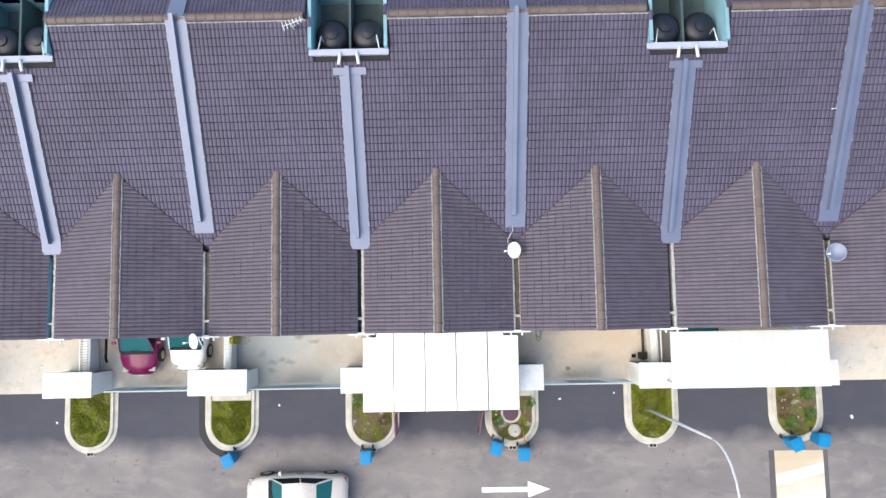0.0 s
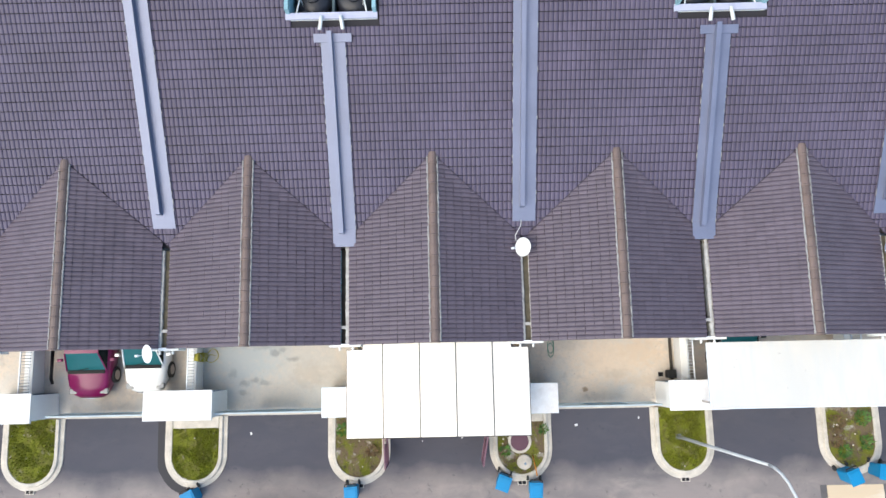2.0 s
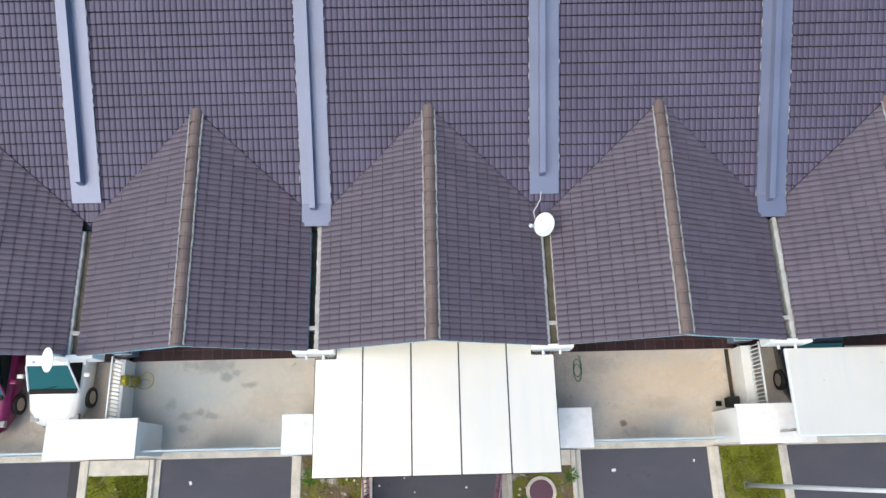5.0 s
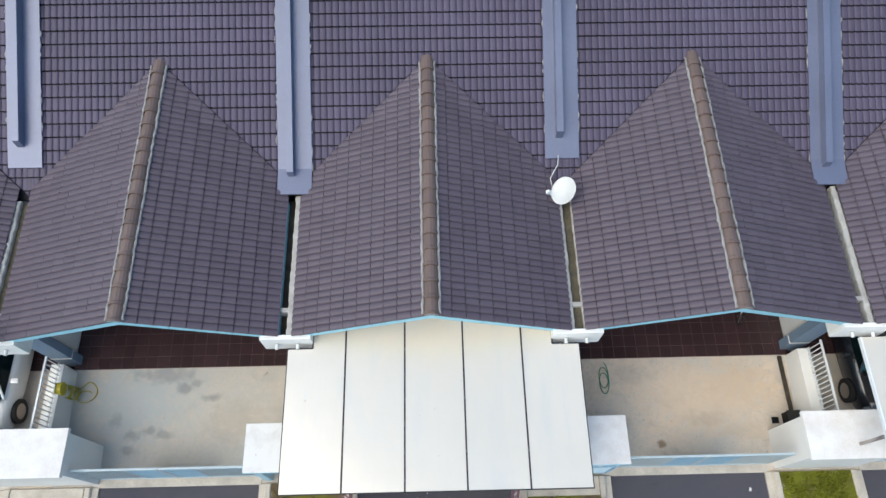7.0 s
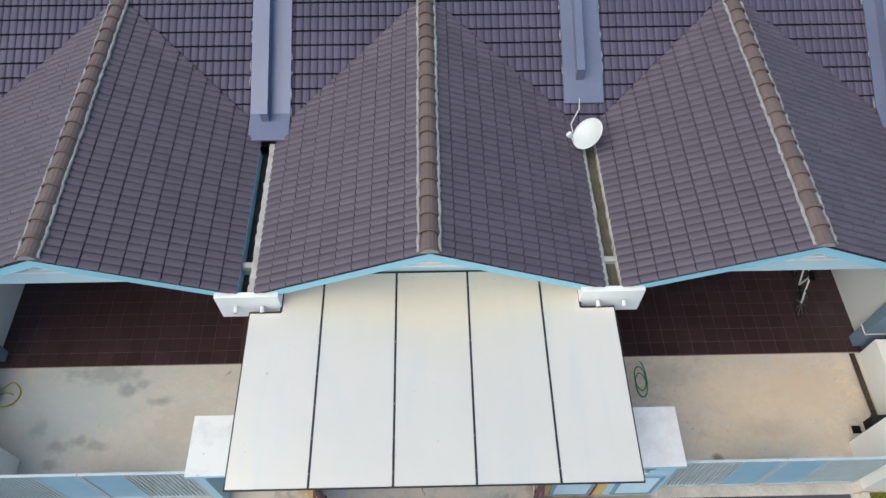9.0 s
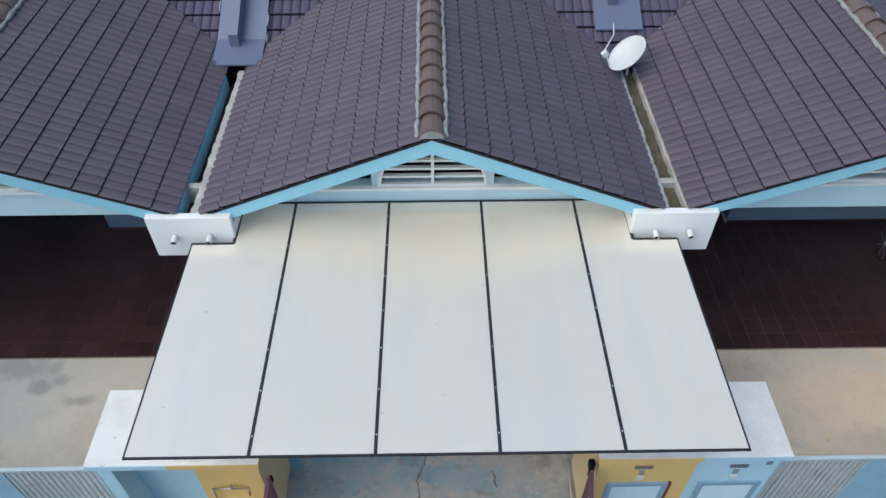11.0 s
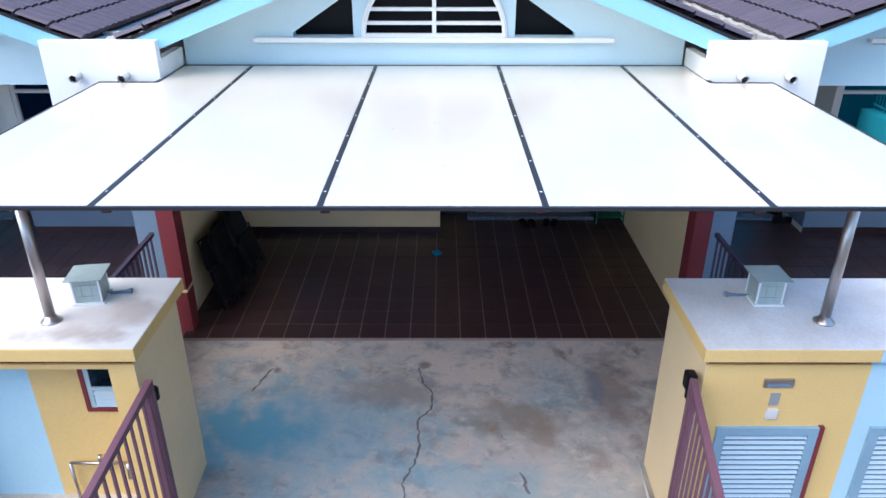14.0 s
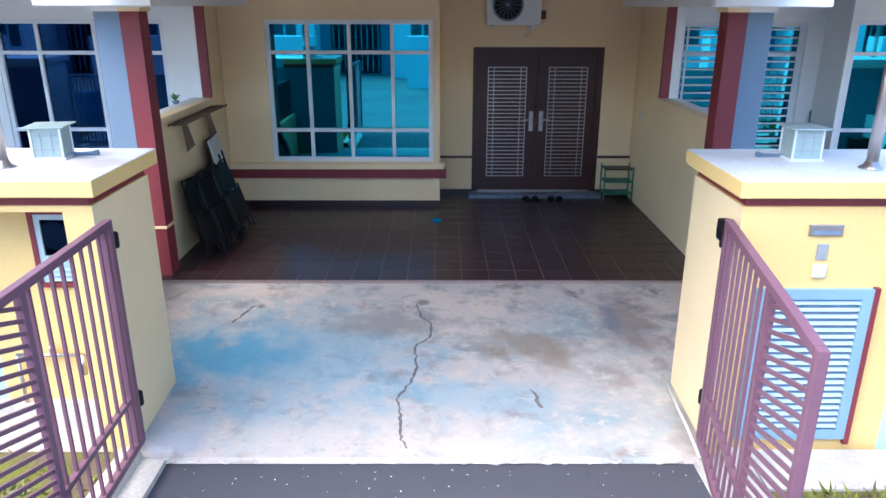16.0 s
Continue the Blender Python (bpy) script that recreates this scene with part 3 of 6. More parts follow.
def wood_door(parent, x0, x1, y, z0, z1):
    fr = part("door_1", prism([(x0, z0), (x0 + 0.09, z0), (x0 + 0.09, z1 - 0.09), (x1 - 0.09, z1 - 0.09), (x1 - 0.09, z0), (x1, z0), (x1, z1), (x0, z1)], "y", y - 0.03, y + 0.08), M_WOOD, parent, "closed dark-stained double wooden door")
    mid = (x0 + x1) / 2 + 0.0
    for a, b, hs in ((x0 + 0.092, mid - 0.002, -1), (mid + 0.002, x1 - 0.092, 1)):
        lf = part("door_leaf", boxes((a, b, y, y + 0.05, z0, z1 - 0.092), bevel=0.006), M_WOOD, fr)
        g0, g1 = ((a + 0.13, b - 0.16) if hs < 0 else (a + 0.16, b - 0.13))
        zz0, zz1 = z0 + 0.24, z1 - 0.29
        rows = [(g0, g0 + 0.012, y - 0.022, y - 0.008, zz0, zz1), (g1 - 0.012, g1, y - 0.022, y - 0.008, zz0, zz1)]
        for q in (g0 + 0.09, g1 - 0.09):
            rows.append((q - 0.005, q + 0.005, y - 0.024, y - 0.012, zz0, zz1))
        for i in range(30):
            z = zz0 + (zz1 - zz0) * i / 29
            rows.append((g0, g1, y - 0.018, y - 0.006, z - 0.006, z + 0.006))
        part("door_grille", boxes(*rows), M_STEEL, lf, "polished steel bar grille")
        hx = mid + hs * 0.075
        bm = boxes((hx - 0.032, hx + 0.032, y - 0.016, y - 0.002, 1.12, 1.42), bevel=0.012)
        tube([(hx, y - 0.015, 1.30), (hx, y - 0.06, 1.30), (hx + hs * 0.13, y - 0.065, 1.295)], 0.012, 8, bm)
        part("door_handle", bm, M_STEEL, lf, "chrome lever handle on a long plate")
    part("threshold", boxes((x0 + 0.09, x1 - 0.09, y - 0.05, y, z0, z0 + 0.02)), M_STEEL, fr, "bright metal threshold strip")


def house(k):
    s = 1 if k % 2 == 0 else -1
    seven = k == 0
    wall_m = M_CREAM if seven else M_WHITE
    trim_m = M_RED if seven else M_GREY
    label = {0: "cream terrace house with maroon trim and dark tiled roof", 1: "white terrace house with slate grey trim and dark tiled roof"}.get(k, "pale terrace house with dark tiled gable roof")
    h = thing("house", label, "house", (CX + LOT * k, 0, 0), group="terrace row")
    L = LOT / 2
    # front wall: window bay (y 5.16) on one side, door wall (y 5.84) on the other
    bay_l, bay_r = -L + 0.1, 0.05
    w0, w1, wz0, wz1 = -2.33, -0.04, 0.80, 2.74
    if not seven:
        w0, w1 = -2.33, -0.1
        if k == 1:
            bay_r, w1 = 0.48, 0.42
        if k == -1:
            w0 = -2.41
    top = 3.06
    rows = [(s * bay_l, s * w0, 5.16, 5.32, FLOOR, top), (s * w1, s * bay_r, 5.16, 5.32, FLOOR, top), (s * w0, s * w1, 5.16, 5.32, FLOOR, wz0), (s * w0, s * w1, 5.16, 5.32, wz1, top),
            (s * (bay_r - 0.16), s * bay_r, 5.32, 5.84, FLOOR, top)]
    if seven:
        d0, d1, dz1 = 0.54, 2.46, 2.35
    else:
        d0, d1, dz1 = 0.72, 2.55, 2.70
    dz0 = 0.17
    rows += [(s * (bay_r - 0.16), s * d0, 5.84, 6.0, FLOOR, top), (s * d1, s * (L - 0.1), 5.84, 6.0, FLOOR, top), (s * d0, s * d1, 5.84, 6.0, dz1, top)]
    for r in rows:
        part("front_wall", boxes(r), wall_m, h)
    # sill, band under the window and skirting
    if seven:
        part("window_sill", boxes((bay_l, bay_r + 0.07, 5.08, 5.16, 0.70, 0.785), bevel=0.008), M_CREAM, h)
        part("band", boxes((bay_l, bay_r + 0.09, 5.075, 5.16, 0.575, 0.70), (bay_r + 0.003, bay_r + 0.09, 5.163, 5.30, 0.575, 0.70), bevel=0.005), M_RED, h, "maroon painted band under the window")
        part("dado_rail", boxes((bay_r + 0.003, d0, 5.80, 5.84, 0.72, 0.75), (d1, L - 0.1, 5.80, 5.84, 0.72, 0.75)), M_WOOD, h, "thin dark rail on the wall")
    else:
        part("window_sill", boxes((s * (w0 - 0.06), s * (bay_r + 0.1), 5.02, 5.16, 0.70, 0.79), bevel=0.008), M_WHITE, h, "white projecting sill")
        part("dado", boxes((s * bay_l, s * bay_r, 5.145, 5.16, FLOOR + 0.1, 0.62), (s * (bay_r + 0.002), s * (bay_r + 0.014), 5.15, 5.83, FLOOR + 0.1, 0.8), (s * (bay_r + 0.016), s * d0, 5.825, 5.84, FLOOR + 0.1, 0.75)), M_GREY, h, "slate grey painted lower wall")
    for r in ((s * bay_l, s * bay_r, 5.148, 5.16, FLOOR, FLOOR + 0.095), (s * (bay_r + 0.002), s * d0, 5.828, 5.84, FLOOR, FLOOR + 0.095), (s * d1, s * (L - 0.1), 5.828, 5.84, FLOOR, FLOOR + 0.095)):
        part("skirting", boxes(r), M_CROWNJ, h, "dark tile skirting")
    if seven:
        window(h, s, w0, w1, 5.19, wz0, wz1, [-1.76, -1.19, -0.60], [1.245, 2.31], M_GLASS)
        wood_door(h, d0, d1, 5.88, 0.19, dz1)
        part("doorstep", boxes((d0 - 0.05, d1 + 0.05, 5.62, 5.84, FLOOR, 0.19), bevel=0.006), M_GRANITE, h, "blue-grey speckled granite step")
    else:
        window(h, s, w0, w1, 5.19, wz0, wz1, [-1.95, -1.45, -0.67], [1.25, 2.30], M_GLASSD if k < 0 else M_GLASS)
        grille_door(h, s, d0, d1, 5.88, dz0, dz1)
        part("doorstep", boxes((s * (d0 - 0.05), s * (d1 + 0.05), 5.62, 5.84, FLOOR, 0.17), bevel=0.006), M_GRANITE, h)
    # closed room behind the windows, porch ceiling
    part("room", boxes((-L + 0.1, L - 0.1, 9.0, 9.1, 0, top), (-L + 0.1, L - 0.1, 6.05, 9.0, FLOOR - 0.1, FLOOR)), M_ROOM, h)
    part("porch_ceiling", boxes((-L + 0.56, L - 0.56, 2.66, 9.1, top, top + 0.05)), M_WHITE if not seven else M_CREAM, h)
    # gable wall with an arched louvre and two triangles (only the front plane is open to view)
    gz0, y0, y1 = 3.02, 2.50, 2.64
    n = 14
    R, ac = 0.70, 3.50
    def zt(x):
        return RZ - 0.07 - GS * abs(x)
    tx0, tx1 = 0.80, 1.40
    pieces = [[(-EAVE + 0.35, gz0), (EAVE - 0.35, gz0), (EAVE - 0.35, 3.50), (-EAVE + 0.35, 3.50)]]
    for q in (-1, 1):
        pieces.append([(q * tx1, 3.50), (q * (EAVE - 0.35), 3.50), (q * (EAVE - 0.35), zt(EAVE - 0.35)), (q * tx1, zt(tx1))])
        pieces.append([(q * tx0, 3.93), (q * tx1, 3.54), (q * tx1, zt(tx1)), (q * tx0, zt(tx0))])
        arc = [(q * R * math.cos(a), ac + R * 0.97 * math.sin(a)) for a in (math.pi / 2 * i / n for i in range(n + 1))]
        pieces.append(arc + [(0, zt(0)), (q * tx0, zt(tx0)), (q * tx0, 3.50)])
    for o in pieces:
        part("gable_wall", prism(o, "y", y0, y1), M_GABLE, h, "white rendered gable wall")
    part("gable_sill", boxes((-1.78, 1.78, 2.42, 2.497, 3.455, 3.50), bevel=0.006), M_WHITE, h)
    # black sheet stands in for the unlit attic
    part("louvre_backing", prism([(-1.75, 3.35), (1.75, 3.35), (1.75, 3.90), (0, 4.55), (-1.75, 3.90)], "y", 2.75, 2.78), M_BLACK, h, "black sheet for the dark attic behind the louvres")
    rim = tube([(R * math.cos(math.pi * i / 28), 2.49, ac + 0.97 * R * math.sin(math.pi * i / 28)) for i in range(29)], 0.028, 6)
    box(rim, -R, R, 2.47, 2.52, ac + 0.0, ac + 0.035)
    lv = part("louvre_window", rim, M_WHITE, h, "white arched louvre window")
    rows = []
    for i in range(1, 5):
        z = ac + 0.97 * R * i / 5.2
        half = R * math.sqrt(max(0, 1 - ((z - ac) / (0.97 * R)) ** 2))
        rows.append((-half, half, 2.50, 2.56, z - 0.016, z + 0.016))
    for r in rows:
        part("slat", boxes(r), M_WHITE, lv)
    part("mullion", boxes((-0.02, 0.02, 2.485, 2.545, ac, ac + 0.96 * R)), M_WHITE, lv)
    # timber barge boards under the front edge of the gable roof
    for q in (-1, 1):
        bz = lambda x: RZ - 0.045 - GS * x
        part("barge_board", prism([(0, bz(0)), (q * (EAVE - 0.06), bz(EAVE - 0.06)), (q * (EAVE - 0.06), bz(EAVE - 0.06) - 0.20), (q * (EAVE - 0.32), bz(EAVE - 0.32) - 0.20), (0, bz(0) - 0.23)], "y", GY + 0.03, GY + 0.12), M_TRIMW, h, "pale painted sloping barge board")
        part("soffit", prism([(0, bz(0) - 0.20), (q * (EAVE - 0.12), bz(EAVE - 0.12) - 0.17), (q * (EAVE - 0.12), bz(EAVE - 0.12) - 0.19), (0, bz(0) - 0.22)], "y", GY + 0.121, 2.498), M_WHITE, h)
    # gable roof
    for q in (-1, 1):
        under = prism([(0, RZ - 0.04), (q * EAVE, RZ - GS * EAVE - 0.04), (q * EAVE, RZ - GS * EAVE - 0.07), (0, RZ - 0.07)], "y", GY + 0.02, RY)
        roof = part("gable_roof", under, M_UNDER, h, "dark brown tiled gable roof slope")
        run = EAVE * math.sqrt(1 + GS * GS) + 0.05
        if q > 0:
            m = slope_matrix((EAVE + 0.05, GY, RZ - GS * (EAVE + 0.05)), (0, 1, 0), (-1, 0, GS))
            yy = lambda u, v: GY + u
        else:
            m = slope_matrix((-EAVE - 0.05, GY + TW * 21, RZ - GS * (EAVE + 0.05)), (0, -1, 0), (1, 0, GS))
            yy = lambda u, v: GY + TW * 21 - u
        def keep(u, v):
            x = EAVE + 0.05 - v / math.sqrt(1 + GS * GS)
            y = yy(u, v)
            return y > GY and y < RY - x * GS / MS + 0.40 and v < run - 0.02
        places = slope_places(TW * 21, run, keep)
        valley = ((0, RY - 0.010, 0), (q * GS / MS, 1, 0))
        if k in (-1, 0, 1):
            def whole(u, v):
                return yy(u + (0 if q < 0 else TW), v) < RY - 0.05 - (EAVE + 0.05 - v / math.sqrt(1 + GS * GS)) * GS / MS
            joined_tiles("cut_tiles", [p for p in places if not whole(*p)], m, roof, [valley])
            for u, v in (p for p in places if whole(*p)):
                loose_tiles.append((roof, m @ pose(u, v, random.uniform(-0.003, 0.003), random.uniform(-0.4, 0.4), 0, random.uniform(-0.25, 0.25))))
        else:
            joined_tiles("roof_tiles", places, m, roof, [valley])
        ex = q * 0.165
        mortar_bead(h, (ex, GY + 0.03, RZ - GS * 0.165 + 0.045), (ex, RY - 0.1, RZ - GS * 0.165 + 0.045))
    ridge_line(h, (0, GY - 0.01, RZ + 0.035), (0, 1, 0), 18)
    part("ridge_end", prism([(-0.145, RZ - 0.03), (-0.11, RZ + 0.03), (-0.06, RZ + 0.066), (0, RZ + 0.08), (0.06, RZ + 0.066), (0.11, RZ + 0.03), (0.145, RZ - 0.03)], "y", GY, GY + 0.05), M_MORTAR, h, "mortar plug closing the ridge end")
    # main roof, with the air well cut out on the side where two houses share it
    ms = math.sqrt(1 + MS * MS)
    under = prism([(5.30, main_z(5.30) - 0.04), (TOPY, main_z(TOPY) - 0.04), (17.5, main_z(TOPY) - 0.04 - MS * 4.4), (17.5, main_z(TOPY) - 0.08 - MS * 4.4), (TOPY, main_z(TOPY) - 0.09), (5.30, main_z(5.30) - 0.08)], "x",
                  *((-L + 1.42, L) if s > 0 else (-L, L - 1.42)))
    roof = part("main_roof", under, M_UNDER, h, "dark brown tiled main roof")
    under2 = prism([(5.30, main_z(5.30) - 0.04), (12.0, main_z(12.0) - 0.04), (12.0, main_z(12.0) - 0.08), (5.30, main_z(5.30) - 0.08)], "x", *((-L, -L + 1.42) if s > 0 else (L - 1.42, L)))
    part("main_roof", under2, M_UNDER, h)
    def keep_main(u, v):
        x, y = -L + u, 5.22 + v / ms
        gable_z = RZ - GS * abs(x)
        if abs(x) < EAVE + 0.1 and gable_z > main_z(y) + 0.22:
            return False
        if -s * x > L - 1.42 and y > 11.95:
            return False
        return v < (TOPY - 5.22) * ms - 0.1
    m = slope_matrix((-L, 5.22, main_z(5.22)), (1, 0, 0), (0, 1, MS))
    spots = slope_places(LOT, (TOPY - 5.22) * ms, keep_main)
    for q in (-1, 1):
        half = [p for p in spots if (p[0] + TW / 2 - L) * q > 0]
        joined_tiles("roof_tiles", half, m, roof, [((0, RY + 0.014, 0), (-q * GS / MS, -1, 0))], MAIN_V, M_MAINTILE)
    m = slope_matrix((L, TOPY + 4.4, main_z(TOPY) - MS * 4.4), (-1, 0, 0), (0, -1, MS))
    joined_tiles("roof_tiles", slope_places(LOT, 4.4 * ms, lambda u, v: -s * (L - u) < L - 1.42), m, roof, (), MAIN_V, M_MAINTILE)
    ridge_line(h, ((-L + 1.45) if s > 0 else -L, TOPY, main_z(TOPY) + 0.05), (1, 0, 0), 13)
    mortar_bead(h, ((-L + 1.45) if s > 0 else -L + 0.3, TOPY - 0.19, main_z(TOPY - 0.19) + 0.055), ((L - 0.3) if s > 0 else L - 1.45, TOPY - 0.19, main_z(TOPY - 0.19) + 0.055))
    # party walls of the porch: low part and full part
    for q in (-1, 1):
        edge_y = 4.60
        xo, xi = q * (L - 0.002), q * (L - 0.09)
        part("porch_side_wall", boxes((xi, xo, 2.601, edge_y, FLOOR - 0.2, 1.72), (xi, xo, edge_y, 9.1, FLOOR - 0.2, 3.06)), wall_m, h)
        part("wall_coping", boxes((q * (L - 0.14), xo, 2.601, edge_y - 0.03, 1.72, 1.775), bevel=0.006), wall_m, h)
        part("wall_edge_trim", boxes((q * (L - 0.115), xo, edge_y - 0.06, edge_y - 0.002, 1.775, 3.05)), wall_m if k * q == -1 else trim_m, h)
        ci = L - 0.19 if seven else L - 0.25
        col = part("porch_column", boxes((q * ci, q * (L - 0.001), 2.36, 2.58, -0.1, 2.86)), trim_m, h, "square painted porch column")
        part("column_band", boxes((q * (ci - 0.025), q * (L - 0.001), 2.335, 2.60, 2.86, 2.90)), wall_m, col)
        part("column_ring", boxes((q * (ci - 0.01), q * (L - 0.001), 2.35, 2.59, 0.66, 0.69)), wall_m, col)
    # driveway slab
    bm = bmesh.new()
    g = [[bm.verts.new((x, y, z)) for x in (-L, L)] for y, z in ((-0.62, ROAD + 0.01), (-0.58, -0.125), (2.22, 0.09), (2.22, -0.2))]
    for a, b in zip(g, g[1:]):
        bm.faces.new((a[0], a[1], b[1], b[0]))
    tagged(part("driveway", bm, M_DRIVE7 if seven else {-1: M_DRIVEL, 1: M_DRIVER}.get(k, M_DRIVE)), "stained and cracked concrete driveway slab" if seven else "weathered concrete driveway slab", "driveway", kind="structure").location.x = CX + LOT * k
    return h


for k in HOUSES:
    house(k)


# ---- porch floors ----
def porch_floor(k):
    x0, x1, y0, y1 = CX + LOT * k - 2.96, CX + LOT * k + 2.96, 2.22, 5.84
    f = tagged(part("floor", boxes((x0, x1, y0, y1, -0.05, FLOOR - 0.006)), M_GROUT), "dark brown ceramic porch floor tiles", "floor", kind="structure")
    n, r = int((x1 - x0) / 0.296), int((y1 - y0) / 0.30)
    w, d = (x1 - x0) / n, (y1 - y0) / r
    g = 0.005
    if k == 0:
        bm = boxes((g, w - g, g, d - g, -0.012, 0.0), bevel=0.0015)
        me = mesh_of("floor_tile", bm)
        me.materials.append(M_CROWN)
        return [(me, f, (x0 + i * w, y0 + j * d, FLOOR + random.uniform(-0.0006, 0.0006))) for i in range(n) for j in range(r)]
    bm = bmesh.new()
    g = 0.003
    for i in range(n):
        for j in range(r):
            box(bm, x0 + i * w + g, x0 + (i + 1) * w - g, y0 + j * d + g, y0 + (j + 1) * d - g, FLOOR - 0.012, FLOOR)
    tagged(part("floor_tiles", bm, M_CROWNJ, f), kind="stuff")
    return []


loose_floor = [p for k in HOUSES for p in porch_floor(k)]


# ---- party lines: rain water box, gutter, roof flashing ----
def gutter(j):
    x = party(j)
    t = thing("rain_gutter", "white concrete rain water box and gutter between two gable roofs", "gutter", (x, 0, 0), group="gutters")
    part("front_plate", boxes((-0.53, 0.53, 1.82, 1.92, 2.91, 3.575), bevel=0.012), M_WHITE, t)
    part("trough", boxes((-0.53, 0.53, 1.921, 5.2, 2.91, 2.99), (-0.53, -0.45, 1.921, 2.49, 2.99, 3.40), (0.45, 0.53, 1.921, 2.49, 2.99, 3.40),
                         (-0.30, -0.22, 1.921, 5.2, 2.99, 3.36), (0.22, 0.30, 1.921, 5.2, 2.99, 3.36)), M_WHITE, t)
    part("gutter_bed", boxes((-0.21, 0.21, 1.921, 5.2, 2.992, 3.30 if j % 2 else 3.46)), M_DIRT if j % 2 else M_SILT, t, "dark dirt and leaves in the gutter")
    if j % 2:
        rows = [(0.02, 0.15)]
    else:
        rows = [(-0.17, -0.06), (0.13, 0.19)]
    for a, b in rows:
        n = 40
        bm = bmesh.new()
        pr = []
        for i in range(n + 1):
            y = 1.93 + (5.2 - 1.93) * i / n
            w0, w1 = a + random.uniform(-0.012, 0.012), b + random.uniform(-0.012, 0.012)
            z = 3.57 + random.uniform(-0.012, 0.012)
            pr.append([bm.verts.new(p) for p in ((w0, y, 3.0), (w0, y, z - 0.02), (w0 + 0.02, y, z), (w1 - 0.02, y, z), (w1, y, z - 0.02), (w1, y, 3.0))])
        for p, q in zip(pr, pr[1:]):
            for i in range(5):
                bm.faces.new((p[i], p[i + 1], q[i + 1], q[i]))
        bm.faces.new(pr[0])
        part("gutter_wall", bm, M_CONC, t, "crumbling pale mortar wall top")
    if j % 2:
        part("eave_fascia", boxes((-0.185, -0.160, 1.93, 5.1, 3.22, 3.53), bevel=0.004), M_TRIMW, t, "pale blue fascia board under the eave")
    part("cross_wall", boxes((-0.2, 0.2, 2.42, 2.52, 3.14, 3.55)), M_CONC, t)
    for px in (-0.22, 0.22):
        bm = bmesh.new()
        tube([(px, 1.81, 3.27), (px, 1.70, 3.255)], 0.038, 12, bm, False)
        tube([(px, 1.70, 3.255), (px, 1.81, 3.27)], 0.030, 12, bm, False)
        sp = part("spout", bm, M_PLASTW, t, "short white pipe spout", True)
        # black disc paints the shade inside the open pipe
        part("spout_bore", tube([(px, 1.712, 3.2565), (px, 1.716, 3.257)], 0.0295, 12), M_BLACK, sp, "black disc for the dark inside the pipe")
    # flashing over the party wall, up the main roof
    y0 = 5.19 if j % 2 else 5.92
    y1 = 11.55 if j % 2 else TOPY
    c = thing("roof_flashing", "blue-grey metal flashing over the party wall", "flashing", (x, 0, 0), group="flashings")
    def strip(name, xa, xb, ya, yb, h0, h1, mat_=M_FLASH, label=""):
        part(name, prism([(ya, main_z(ya) + h0), (yb, main_z(yb) + h0), (yb, main_z(yb) + h1), (ya, main_z(ya) + h1)], "x", xa, xb), mat_, c, label)
    tip = 0.25 if j % 2 else 0.065
    part("sheet", prism([(y0, main_z(y0) + tip), (y0 + 0.6, main_z(y0 + 0.6) + 0.075), (y1, main_z(y1) + 0.065), (y1, main_z(y1) + 0.10), (y0 + 0.6, main_z(y0 + 0.6) + 0.10), (y0, main_z(y0) + tip + 0.025)], "x", -0.385, 0.385), M_FLASH, c)
    for q in (-1, 1):
        yy = y0 + 0.55
        while yy < y1 - 0.3:
            ln = random.uniform(0.05, 0.22)
            if random.random() < 0.55:
                px = q * random.uniform(0.387, 0.402)
                part("mortar_crumb", tube([(px, yy, main_z(yy) + 0.085), (px + q * random.uniform(0, 0.012), yy + ln * 0.5, main_z(yy + ln * 0.5) + 0.09), (px, yy + ln, main_z(yy + ln) + 0.085)], [0.008, random.uniform(0.012, 0.022), 0.007], 6), M_MORTAR, c)
            yy += ln + random.uniform(0.02, 0.25)
    strip("upstand", -0.15, 0.0, y0 + 0.42, y1 + 0.01, 0.09, 0.36, label="raised flashing upstand")
    if j % 2:
        strip("collar", -0.60, 0.60, y1 - 0.22, y1 + 0.02, 0.107, 0.13)
        for q in (-1, 1):
            part("pipe", tube([(q * 0.36, 11.62, main_z(11.62) + 0.30), (q * 0.30, 12.05, main_z(12.05) + 0.16)], 0.06, 10), M_PLASTW, c, "short white overflow pipe", True)
    else:
        part("rear_sheet", prism([(TOPY, main_z(TOPY) + 0.06), (17.5, main_z(TOPY) - MS * 4.4 + 0.06), (17.5, main_z(TOPY) - MS * 4.4 + 0.12), (TOPY, main_z(TOPY) + 0.12)], "x", -0.3, 0.3), M_FLASH, c)


